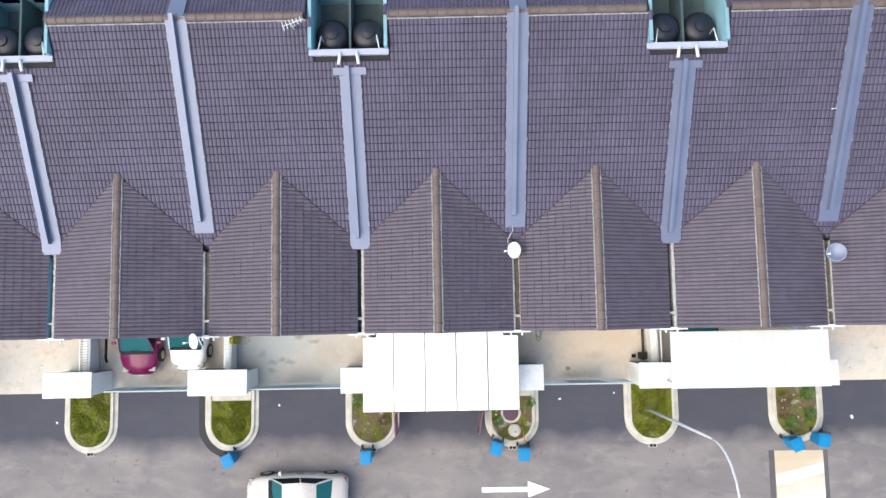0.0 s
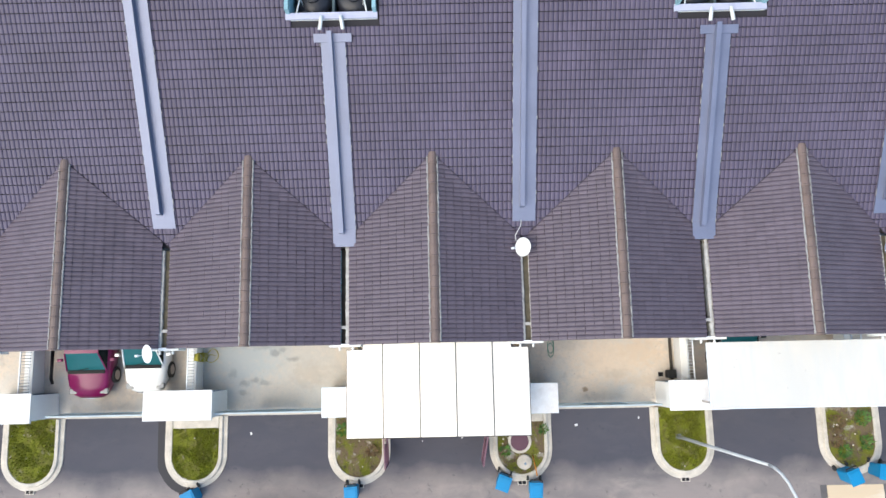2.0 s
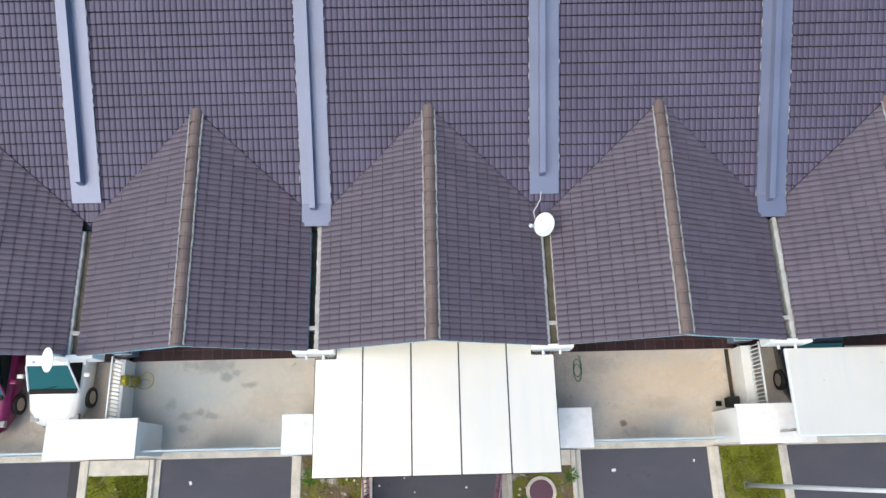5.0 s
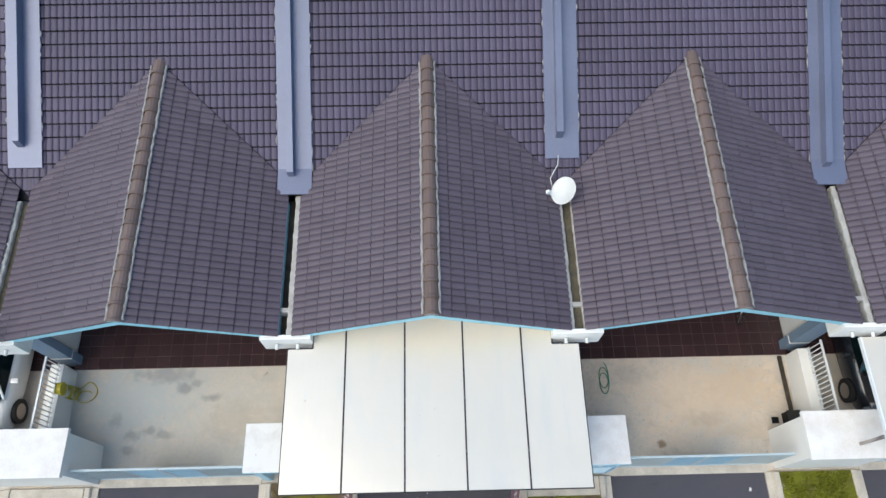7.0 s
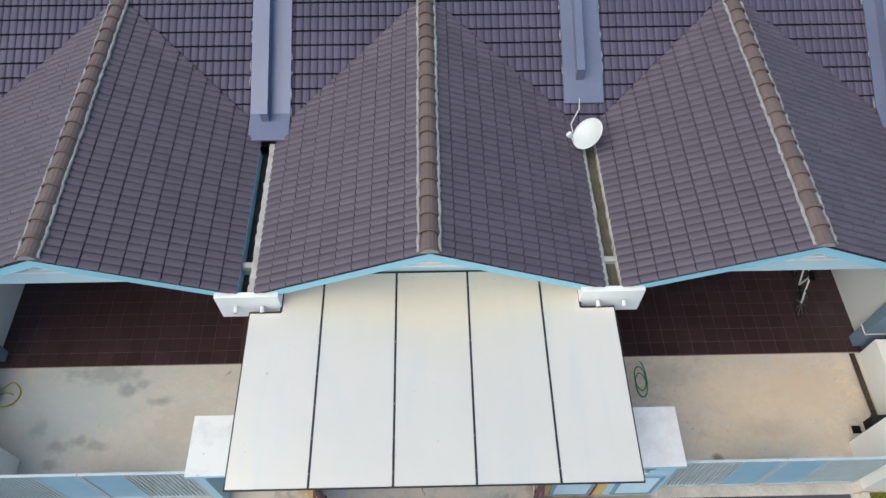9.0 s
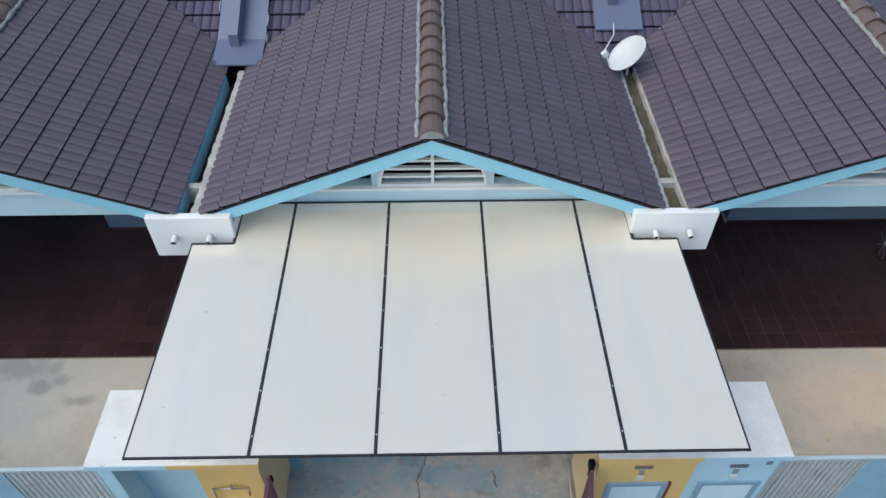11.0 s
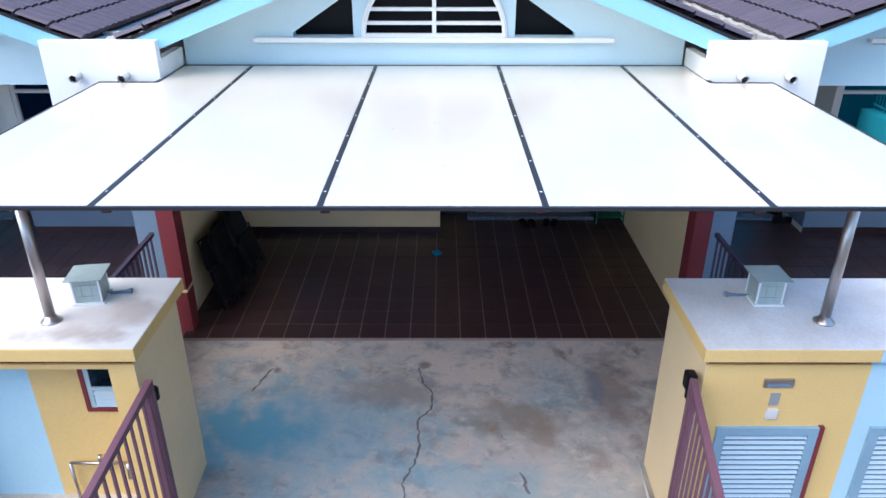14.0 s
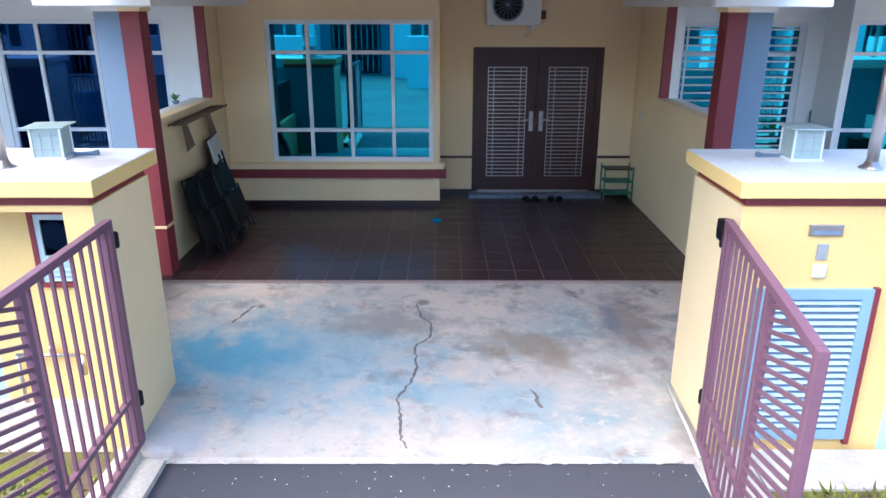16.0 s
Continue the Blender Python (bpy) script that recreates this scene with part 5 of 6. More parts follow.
# ---- verges with kerbs ----
def verge(j):
    x = party(j) + {-3: -0.18, -2: -0.07, 2: 0.18}.get(j, 0.0)
    half, yc, y0 = 1.18, -2.06, -0.62
    def outline(d):
        r = half - d
        return [(-r, y0)] + [(r * math.cos(a), yc + (r + 0.02) * math.sin(a)) for a in (math.pi + math.pi * i / 24 for i in range(25))] + [(r, y0)]
    t = thing("verge", "grass verge in a rounded kerb in front of the pillar", "verge", (x, 0, 0), group="verges")
    rings = [(0.0, ROAD), (0.006, -0.115), (0.15, -0.10), (0.165, -0.035), (0.18, -0.015), (0.29, -0.012), (0.305, -0.03), (0.31, -0.12)]
    bm = bmesh.new()
    ro = []
    for d, z in rings:
        ro.append([bm.verts.new((px + random.uniform(-0.006, 0.006), py + random.uniform(-0.006, 0.006), z + (random.uniform(-0.004, 0.004) if z > -0.1 else 0))) for px, py in outline(d)])
    for a, b in zip(ro, ro[1:]):
        for i in range(len(a) - 1):
            bm.faces.new((a[i], b[i], b[i + 1], a[i + 1]))
    bmesh.ops.recalc_face_normals(bm, faces=list(bm.faces))
    part("kerb", bm, M_KERB, t, "pale worn concrete kerb")
    bm = bmesh.new()
    pts = outline(0.305)
    bm.faces.new([bm.verts.new((px, py, -0.05)) for px, py in pts])
    bmesh.ops.triangulate(bm, faces=list(bm.faces))
    part("soil", bm, M_BARE if j in (-1, 0, 2) else M_SOIL, t, "earth with patchy grass")
    if j in (-2, 0):
        part("paved_strip", boxes((-0.86, 0.86, -1.05, -0.62, -0.10, -0.03)), M_KERB, t, "pale concrete strip")
    # grass
    dens = {0: 2000, -1: 2000, 2: 1300}.get(j, 8000)
    vs, fs = [], []
    for _ in range(dens):
        gx, gy = random.uniform(-0.87, 0.87), random.uniform(-2.98, -1.06 if j in (-2, 0) else -0.64)
        if gy < yc and gx * gx + (gy - yc) ** 2 > 0.74:
            continue
        if noise.noise((gx * 1.7 + j * 5, gy * 1.7, 0)) < (-0.05 if dens > 2000 else 0.10) and random.random() < 0.75:
            continue
        if j == 0 and gx * gx * 1.0 + (gy + 1.77) ** 2 < 0.21:
            continue
        a, hgt, w = random.uniform(0, 6.3), random.uniform(0.03, 0.09), random.uniform(0.008, 0.018)
        lx, ly = random.uniform(-0.06, 0.06), random.uniform(-0.06, 0.06)
        n = len(vs)
        vs += [(gx - w * math.cos(a), gy - w * math.sin(a), -0.05), (gx + w * math.cos(a), gy + w * math.sin(a), -0.05), (gx + lx, gy + ly, -0.05 + hgt)]
        fs.append((n, n + 1, n + 2))
    me = bpy.data.meshes.new("grass")
    me.from_pydata(vs, [], fs)
    tagged(part("grass", me, M_GRASS, t), kind="stuff")
    # near-black strip on the road, following the left side of the kerb
    if j == -2:
        o0, o1 = outline(-0.30), outline(0.0)
        n = 15
        bm = bmesh.new()
        ga = [bm.verts.new((px + random.uniform(-0.02, 0.02), py, ROAD + 0.005)) for px, py in o0[:n]]
        gb = [bm.verts.new((px, py, ROAD + 0.005)) for px, py in o1[:n]]
        for i in range(n - 1):
            bm.faces.new((ga[i], gb[i], gb[i + 1], ga[i + 1]))
        bmesh.ops.recalc_face_normals(bm, faces=list(bm.faces))
        part("kerbside_strip", bm, M_KERBDARK, t, "near-black strip along the kerb")
    # drain grate at the tip
    dr = part("drain_grate", boxes((-0.17, 0.17, -3.36, -3.20, -0.15, -0.105)), M_KERB, t)
    # black plates drawn for the dark of the slots
    for i in range(2):
        part("drain_slot", boxes((-0.14 + i * 0.15, -0.01 + i * 0.15, -3.34, -3.22, -0.105, -0.101)), M_BLACK, dr)
    if j == 0:
        mh = part("manhole_ring", lathe([(0.44, -0.06), (0.44, -0.01), (0.42, 0.0), (0.345, 0.0), (0.34, -0.03)], 32, None, (-0.05, -1.77, 0)), M_KERB, t, "concrete ring round the cover", False)
        part("manhole_cover", lathe([(0.34, -0.03), (0.34, -0.012), (0.32, -0.008), (0.03, -0.006)], 32, None, (-0.05, -1.77, 0)), M_STEELB, mh, "rust brown iron cover")
    for _ in range({0: 12, -1: 20, 2: 10}.get(j, 2)):
        gx, gy = random.uniform(-0.8, 0.8), random.uniform(-2.8, -0.8)
        if gy < yc and gx * gx + (gy - yc) ** 2 > 0.6:
            continue
        r = random.uniform(0.015, 0.045)
        bm = bmesh.new()
        bmesh.ops.create_icosphere(bm, subdivisions=1, radius=r, matrix=Matrix.Translation((gx, gy, -0.04)))
        for v in bm.verts:
            v.co += Vector([random.uniform(-0.3, 0.3) * r for _ in range(3)])
        part("stone", bm, M_KERB, t)


for j in range(-4, 4):
    verge(j)


def weed(x, y, z, r, n, m):
    t = thing("weed", "low clump of green weeds in the verge", "weed", (x, y, z), random.uniform(0, 360), "weeds")
    vs, fs = [], []
    for _ in range(n):
        a, d, l = random.uniform(0, 6.3), r * math.sqrt(random.random()) * 0.8, random.uniform(0.06, 0.16)
        e, up, w = a + random.uniform(-0.9, 0.9), random.uniform(0.02, 0.16), random.uniform(0.010, 0.028)
        p = Vector((d * math.cos(a), d * math.sin(a), random.uniform(0.0, 0.10)))
        o = Vector((l * math.cos(e), l * math.sin(e), up * 0.6))
        sd = Vector((-math.sin(e), math.cos(e), 0.1)) * w
        k = len(vs)
        vs += [tuple(p), tuple(p + o * 0.55 + sd), tuple(p + o), tuple(p + o * 0.55 - sd)]
        fs.append((k, k + 1, k + 2, k + 3))
    me = bpy.data.meshes.new("leaves")
    me.from_pydata(vs, [], fs)
    part("leaves", me, m, t)


for wx, wy, wr, wm in ((14.95, -1.35, 0.34, "dry"), (15.95, -1.15, 0.30, "green"), (15.15, -2.35, 0.26, "green"), (16.0, -2.05, 0.28, "green"), (14.9, -2.0, 0.22, "dry"), (3.95, -1.35, 0.16, "green"), (2.5, -2.1, 0.2, "green"), (-3.6, -1.2, 0.24, "green"), (-2.5, -2.0, 0.22, "dry")):
    weed(wx, wy, -0.05, wr, int(420 * wr), M_WEED if wm == "green" else M_DRYWEED)
cc = thing("concrete_cap", "round pale concrete cap lying in the verge", "concrete cap", (3.20, -2.52, -0.05))
part("cap_disc", lathe([(0.27, 0.0), (0.28, 0.05), (0.24, 0.085), (0.10, 0.10), (0.02, 0.10)], 22), M_KERB, cc, "", True)
part("cap_eye", lathe([(0.05, 0.098), (0.05, 0.106), (0.01, 0.106)], 12, None, (0.03, -0.06, 0)), M_GREY, cc)
mp_ = thing("marker_pole", "thin orange pole leaning over the verge kerb", "pole", (3.53, -2.45, -0.05))
part("pole", tube([(0, 0.15, 0.0), (0.03, -0.22, 0.45), (0.05, -0.46, 0.72)], 0.022, 8), M_ORANGE, mp_, "", True)
mb = thing("meter_box", "dark square box at the foot of the side wall", "box", (8.83, 0.62, slab_z(0.62)))
part("box_body", boxes((-0.15, 0.15, -0.14, 0.14, 0, 0.34), bevel=0.015), M_BLACK, mb)
part("box_lid", boxes((-0.165, 0.165, -0.155, 0.155, 0.341, 0.365), bevel=0.008), M_TYRE, mb)


# ---- bins, road marks, lamp ----
def wheelie_bin(x, y, spin):
    t = thing("wheelie_bin", "blue plastic wheelie bin standing at the kerb", "bin", (x, y, ROAD), spin, "blue bins")
    bm = bmesh.new()
    lo = [bm.verts.new(p) for p in ((-0.19, -0.22, 0.06), (0.19, -0.22, 0.06), (0.19, 0.2, 0.06), (-0.19, 0.2, 0.06))]
    hi = [bm.verts.new(p) for p in ((-0.225, -0.27, 0.90), (0.225, -0.27, 0.90), (0.225, 0.22, 0.90), (-0.225, 0.22, 0.90))]
    for i in range(4):
        bm.faces.new((lo[i], lo[(i + 1) % 4], hi[(i + 1) % 4], hi[i]))
    bm.faces.new(lo[::-1])
    bm.faces.new(hi)
    bmesh.ops.bevel(bm, geom=list(bm.edges), offset=0.03, segments=2, affect="EDGES")
    part("bin_body", bm, M_BIN, t)
    lid = part("bin_lid", boxes((-0.245, 0.245, -0.31, 0.24, 0.905, 0.945), bevel=0.016), M_BIN, t)
    part("lid_dome", boxes((-0.19, 0.19, -0.25, 0.17, 0.946, 0.972), bevel=0.012), M_BIN, lid)
    part("bin_handle", tube([(-0.21, 0.24, 0.90), (-0.20, 0.32, 0.88), (0.20, 0.32, 0.88), (0.21, 0.24, 0.90)], 0.022, 8), M_TYRE, t, "black grip bar")
    for q in (-1, 1):
        part("bin_wheel", tube([(q * 0.20, 0.27, 0.1), (q * 0.27, 0.27, 0.1)], 0.1, 14), M_TYRE, t)


for bx, by, sp in ((-9.10, -3.45, 28), (-3.20, -3.40, 4), (2.36, -3.12, -20), (3.52, -3.38, -3), (15.05, -3.15, 20), (16.2, -3.0, -10)):
    wheelie_bin(bx, by, sp)

ar = thing("road_arrow", "white painted arrow on the road", "road marking", (0, 0, ROAD), kind="structure")
part("arrow_paint", prism([(1.72, -5.18), (3.72, -5.18), (3.72, -5.42), (4.70, -5.07), (3.72, -4.72), (3.72, -4.96), (1.72, -4.96)], "z", 0.002, 0.006), M_SIGN, ar)
hp = thing("speed_hump", "faded yellow and white painted road hump", "speed hump", (15.5, -5.2, ROAD), kind="structure")
part("hump_top", prism([(-1.6, 0), (-1.2, 0.04), (1.2, 0.04), (1.6, 0)], "x", -1.05, 1.05), M_HUMP, hp)
for ya in (0.42, -0.62):
    part("hump_stripe", prism([(-1.04, ya - 0.30), (1.04, ya + 0.22), (1.04, ya + 0.66), (-1.04, ya + 0.18)], "z", 0.041, 0.045), M_SIGN, hp, "worn white diagonal stripe")
part("hump_edge", boxes((-1.3, -1.06, -1.5, 1.62, 0.001, 0.012), (1.06, 1.25, -1.5, 1.62, 0.001, 0.012)), M_PATCH, hp, "dark joint beside the hump")

sl = thing("street_lamp", "tall grey steel street lamp with a curved arm", "street lamp", (9.02, -1.76, 0))
part("lamp_pole", tube([(0, 0.04, -0.1), (0.02, 0.07, 3.5), (0.05, 0.10, 7.5)], [0.065, 0.055, 0.042], 12), M_POLE, sl, "", True)
part("lamp_arm", tube([(0.05, 0.10, 7.5), (0.08, 0.06, 7.75), (0.13, -0.05, 8.0), (0.19, -0.24, 8.22), (0.26, -0.55, 8.42), (0.33, -1.0, 8.58), (0.38, -1.6, 8.68)], 0.04, 10), M_POLE, sl, "", True)
part("lamp_head", boxes((0.28, 0.51, -2.25, -1.58, 8.62, 8.74), bevel=0.04), M_GALV, sl)
part("base_plate", boxes((-0.10, 0.10, -0.06, 0.14, -0.06, -0.04), bevel=0.005), M_GALV, sl)


# ---- cars ----
def car(name_label, x, y, spin, paint, length=4.3, width=1.72, height=1.46, base=ROAD, hatch=False):
    """A car whose nose points to local -y."""
    t = thing("car", name_label, "car", (x, y, base), spin, "parked cars")
    hl, hw = length / 2, width / 2
    # stations: y, half width, shoulder height, bottom
    st = [(-hl, 0.48, 0.52, 0.32), (-hl + 0.10, 0.68, 0.66, 0.22), (-hl + 0.45, 0.88, 0.78, 0.18), (-hl + 1.2, 0.97, 0.90, 0.17), (-0.3, 1.0, 0.93, 0.17), (0.8, 1.0, 0.96, 0.17), (hl - 0.9, 0.98, 0.98, 0.18), (hl - 0.25, 0.93, 0.95 if not hatch else 1.0, 0.24), (hl, 0.80, 0.80, 0.34)]
    bm = bmesh.new()
    rings = []
    for yy, w, sh, bt in st:
        w *= hw
        pts = [(-w * 0.90, bt), (-w, bt + 0.12), (-w, sh - 0.20), (-w * 0.96, sh - 0.06), (-w * 0.84, sh), (0, sh + 0.035), (w * 0.84, sh), (w * 0.96, sh - 0.06), (w, sh - 0.20), (w, bt + 0.12), (w * 0.90, bt)]
        rings.append([bm.verts.new((px, yy, pz)) for px, pz in pts])
    for a, b in zip(rings, rings[1:]):
        for i in range(len(a)):
            bm.faces.new((a[i], a[(i + 1) % len(a)], b[(i + 1) % len(b)], b[i]))
    bm.faces.new(rings[0])
    bm.faces.new(rings[-1][::-1])
    bmesh.ops.recalc_face_normals(bm, faces=list(bm.faces))
    part("car_body", bm, paint, t, "", True)
    # cabin: glass house and roof skin
    fy0, fy1 = (-hl + 0.98, -hl + 1.62) if hatch else (-hl + 1.12, -hl + 1.70)
    ry0, ry1 = (hl - 0.55, hl - 0.12) if hatch else (hl - 1.22, hl - 0.60)
    lo = [(-hw * 0.86, fy0, 0.90), (hw * 0.86, fy0, 0.90), (hw * 0.90, 0.2, 0.94), (hw * 0.84, ry1, 0.97), (-hw * 0.84, ry1, 0.97), (-hw * 0.90, 0.2, 0.94)]
    hi = [(-hw * 0.70, fy1, height - 0.06), (hw * 0.70, fy1, height - 0.06), (hw * 0.76, 0.3, height - 0.03), (hw * 0.68, ry0, height - 0.08), (-hw * 0.68, ry0, height - 0.08), (-hw * 0.76, 0.3, height - 0.03)]
    for i, nm in enumerate(("windscreen", "side_window", "side_window", "rear_window", "side_window", "side_window")):
        bm = bmesh.new()
        n = (i + 1) % 6
        bm.faces.new([bm.verts.new(p) for p in (lo[i], lo[n], hi[n], hi[i])])
        part(nm, bm, M_SIDEGLASS if nm == "side_window" else M_CARGLASS, t, "dark tinted glass")
    bm = bmesh.new()
    ins = [bm.verts.new((px * 1.03, py, pz)) for px, py, pz in hi]
    mid = [bm.verts.new((px * 0.8, py * 0.85 + 0.05, height)) for px, py, pz in hi]
    for i in range(6):
        bm.faces.new((ins[i], ins[(i + 1) % 6], mid[(i + 1) % 6], mid[i]))
    bm.faces.new(mid)
    bmesh.ops.recalc_face_normals(bm, faces=list(bm.faces))
    part("car_roof", bm, paint, t, "", True)
    for q in (-1, 1):
        for pa, pb, pr in (((q * hw * 0.86, fy0, 0.90), (q * hw * 0.71, fy1, height - 0.055), 0.03), ((q * hw * 0.84, ry1, 0.97), (q * hw * 0.69, ry0, height - 0.075), 0.04), ((q * hw * 0.90, 0.2, 0.94), (q * hw * 0.77, 0.3, height - 0.03), 0.028)):
            part("roof_pillar", tube([pa, pb], pr, 6), paint, t)
    for q in (-1, 1):
        part("wing_mirror", boxes((q * (hw + 0.02), q * (hw + 0.20), fy0 + 0.35, fy0 + 0.47, 0.93, 1.05), bevel=0.03), paint, t)
        part("headlight", boxes((q * hw * 0.50, q * hw * 0.84, -hl + 0.14, -hl + 0.34, 0.58, 0.71), bevel=0.03), M_LAMPG, t, "dim headlight")
        part("tail_light", boxes((q * hw * 0.62, q * hw * 0.86, hl - 0.16, hl - 0.02, 0.68, 0.84), bevel=0.02), M_RED, t, "red tail light")
        for yy in (-hl + 0.82, hl - 0.80):
            wh = part("wheel", tube([(q * (hw - 0.20), yy, 0.30), (q * (hw + 0.005), yy, 0.30)], 0.30, 20), M_TYRE, t, "black tyre")
            part("rim", tube([(q * (hw - 0.02), yy, 0.30), (q * (hw + 0.012), yy, 0.30)], 0.19, 14), M_STEEL, wh)
    part("bumper_trim", tube([(-hw * 0.66, -hl + 0.14, 0.50), (-hw * 0.40, -hl + 0.0, 0.46), (0, -hl - 0.04, 0.45), (hw * 0.40, -hl + 0.0, 0.46), (hw * 0.66, -hl + 0.14, 0.50)], 0.022, 8), M_ALU if hatch else M_GREY, t, "bright trim round the bumper", True)
    part("windscreen_base", boxes((-hw * 0.80, hw * 0.80, fy0 - 0.10, fy0 + 0.03, 0.925, 0.955), bevel=0.01), M_BLACK, t, "black cowl under the windscreen")
    part("grille", boxes((-hw * 0.45, hw * 0.45, -hl - 0.012, -hl + 0.03, 0.38, 0.52), bevel=0.01), M_BLACK, t)
    part("number_plate_bar", boxes((-0.22, 0.22, -hl - 0.02, -hl - 0.012, 0.40, 0.49)), M_BLACK, t, "plain dark bar plate")
    part("wiper", tube([(-0.5, fy0 - 0.02, 0.92), (0.1, fy0 + 0.1, 1.0)], 0.012, 6), M_BLACK, t)


car("pale beige parked saloon car on the road", -6.18, -4.98, -90, M_PAINT_B, 4.35, 1.70, 1.42)
car("magenta car parked nose out on the driveway", -12.95, 2.25, 0, M_PAINT_M, 4.1, 1.72, 1.45, 0.02, True)
car("white hatchback parked nose out on the driveway", -10.85, 2.30, 0, M_PAINT_W, 3.9, 1.68, 1.48, 0.02, True)
car("dark car parked under a white canopy", 11.1, 2.6, 0, M_PAINT_K, 4.4, 1.75, 1.5, 0.02)


# ---- satellite dishes, aerial ----
def dish(x, y, z, base, spin, tilt, m, r=0.32, foot=0.05):
    t = thing("satellite_dish", "round pale satellite dish on a short pole above the gutter", "satellite dish", (x, y, base), 0, "satellite dishes")
    part("pole", tube([(0.03, foot, 0), (0.02, foot, (z - base) * 0.8), (0, 0.03, z - base)], 0.022, 8), M_ALU, t, "", True)
    bm = bmesh.new()
    rows = [(0.0, 0.0), (0.3, 0.008), (0.6, 0.03), (0.85, 0.062), (1.0, 0.09), (1.01, 0.085), (0.85, 0.052), (0.6, 0.018), (0.3, -0.005), (0.02, -0.015)]
    lathe([(max(0.004, a * r), b) for a, b in rows], 32, bm)
    d = part("reflector", bm, m, t, "", True)
    d.matrix_basis = pose(0, 0, z - base, 0, 0, spin) @ pose(0, 0, 0, tilt)
    bm = tube([(0, -r, 0.07), (0, -r * 0.75, 0.30)], 0.012, 6)
    box(bm, -0.035, 0.035, -r * 0.75 - 0.05, -r * 0.75 + 0.04, 0.28, 0.36)
    part("feed_arm", bm, M_ALU, d)


dish(3.08, 5.02, 3.86, 3.50, -84, 42, M_PLASTW, 0.32)
dish(15.5, 4.7, 3.9, 3.50, -80, 24, M_FLASH, 0.36)
dish(-9.32, 1.72, 4.1, 3.57, -80, 38, M_ALU, 0.30, 0.15)
ca = thing("cable", "thin white cable lying on the roof tiles", "cable", (0, 0, 0))
part("cable_run", tube([(2.85, 5.15, 3.62), (2.80, 5.45, 3.72), (2.98, 5.75, 3.82), (3.0, 5.95, 3.90)], 0.012, 6), M_PLASTW, ca, "", True)
ca = thing("cable", "loose white wire lying on the roof tiles", "cable", (0, 0, 0))
part("cable_run", tube([(14.75, 9.9, main_z(9.9) + 0.08), (15.0, 9.92, main_z(9.92) + 0.08), (15.2, 9.75, main_z(9.75) + 0.08), (15.28, 9.3, main_z(9.3) + 0.08)], 0.014, 6), M_PLASTW, ca, "", True)
ae = thing("tv_aerial", "white television aerial above the roof ridge", "aerial", (-4.9, 12.85, main_z(12.85)), 20)
part("mast", tube([(0, 0, 0), (0, 0, 0.55)], 0.018, 6), M_ALU, ae)
part("boom", tube([(-0.35, 0, 0.55), (0.45, 0, 0.55)], 0.015, 6), M_PLASTW, ae)
for i in range(6):
    part("element", tube([(-0.3 + i * 0.13, -0.17 + i * 0.012, 0.56), (-0.3 + i * 0.13, 0.17 - i * 0.012, 0.56)], 0.014, 6), M_PLASTW, ae)


# ---- driveway cracks and litter ----
def crack(points, w):
    t = thing("crack", "dark crack in the concrete driveway", "crack", (0, 0, 0), kind="structure")
    bm = bmesh.new()
    rows = []
    for (xa, ya), (xb, yb) in zip(points, points[1:]):
        n = max(2, int(math.hypot(xb - xa, yb - ya) / 0.035))
        for i in range(n):
            f = i / n
            px, py = xa + (xb - xa) * f + random.uniform(-0.012, 0.012), ya + (yb - ya) * f
            ww = w * random.uniform(0.35, 1.0)
            rows.append([bm.verts.new((px - ww, py, slab_z(py) + 0.0025)), bm.verts.new((px + ww, py, slab_z(py) + 0.0025))])
    for a, b in zip(rows, rows[1:]):
        bm.faces.new((a[0], a[1], b[1], b[0]))
    part("crack_line", bm, M_CRACK, t)


M_CRACK = mat("crack_dirt", (0.15, 0.135, 0.13), 0.95, 0.3, 6, 50, 0.3)
crack([(-0.13, 1.73), (-0.07, 1.47), (0.04, 1.32), (0.01, 1.08), (-0.11, 0.94), (-0.09, 0.59), (-0.12, 0.40), (-0.23, 0.11), (-0.19, -0.13), (-0.19, -0.32), (-0.12, -0.52)], 0.016)
crack([(0.86, 0.25), (0.89, 0.14), (0.90, 0.02), (0.96, -0.02)], 0.018)
crack([(-1.89, 1.35), (-1.83, 1.49), (-1.80, 1.63), (-1.72, 1.75)], 0.018)
crack([(-1.9, -0.44), (-0.9, -0.455), (0.1, -0.445), (1.0, -0.46), (1.85, -0.45)], 0.006)

for lx, ly, r in ((5.22, -1.22, 0.06), (-1.55, -1.2, 0.03), (-1.3, -1.05, 0.025), (-1.62, -1.5, 0.03), (-0.9, -1.3, 0.02), (7.6, -1.0, 0.04), (17.9, -2.2, 0.08), (-16.9, -1.9, 0.05), (-7.1, -1.3, 0.05), (-0.6, -1.7, 0.022), (0.4, -1.25, 0.02), (0.9, -1.6, 0.03)):
    t = thing("litter", "small scrap of white paper on the ground", "litter", (lx, ly, ROAD + 0.006), random.uniform(0, 180), "paper scraps")
    bm = bmesh.new()
    g = [[bm.verts.new((r * (i - 1), r * 0.7 * (k - 1), 0.004 + random.uniform(0, r * 0.35))) for i in range(3)] for k in range(3)]
    for k in range(2):
        for i in range(2):
            bm.faces.new((g[k][i], g[k][i + 1], g[k + 1][i + 1], g[k + 1][i]))
    part("scrap", bm, M_PLASTW, t)


vs, fs = [], []
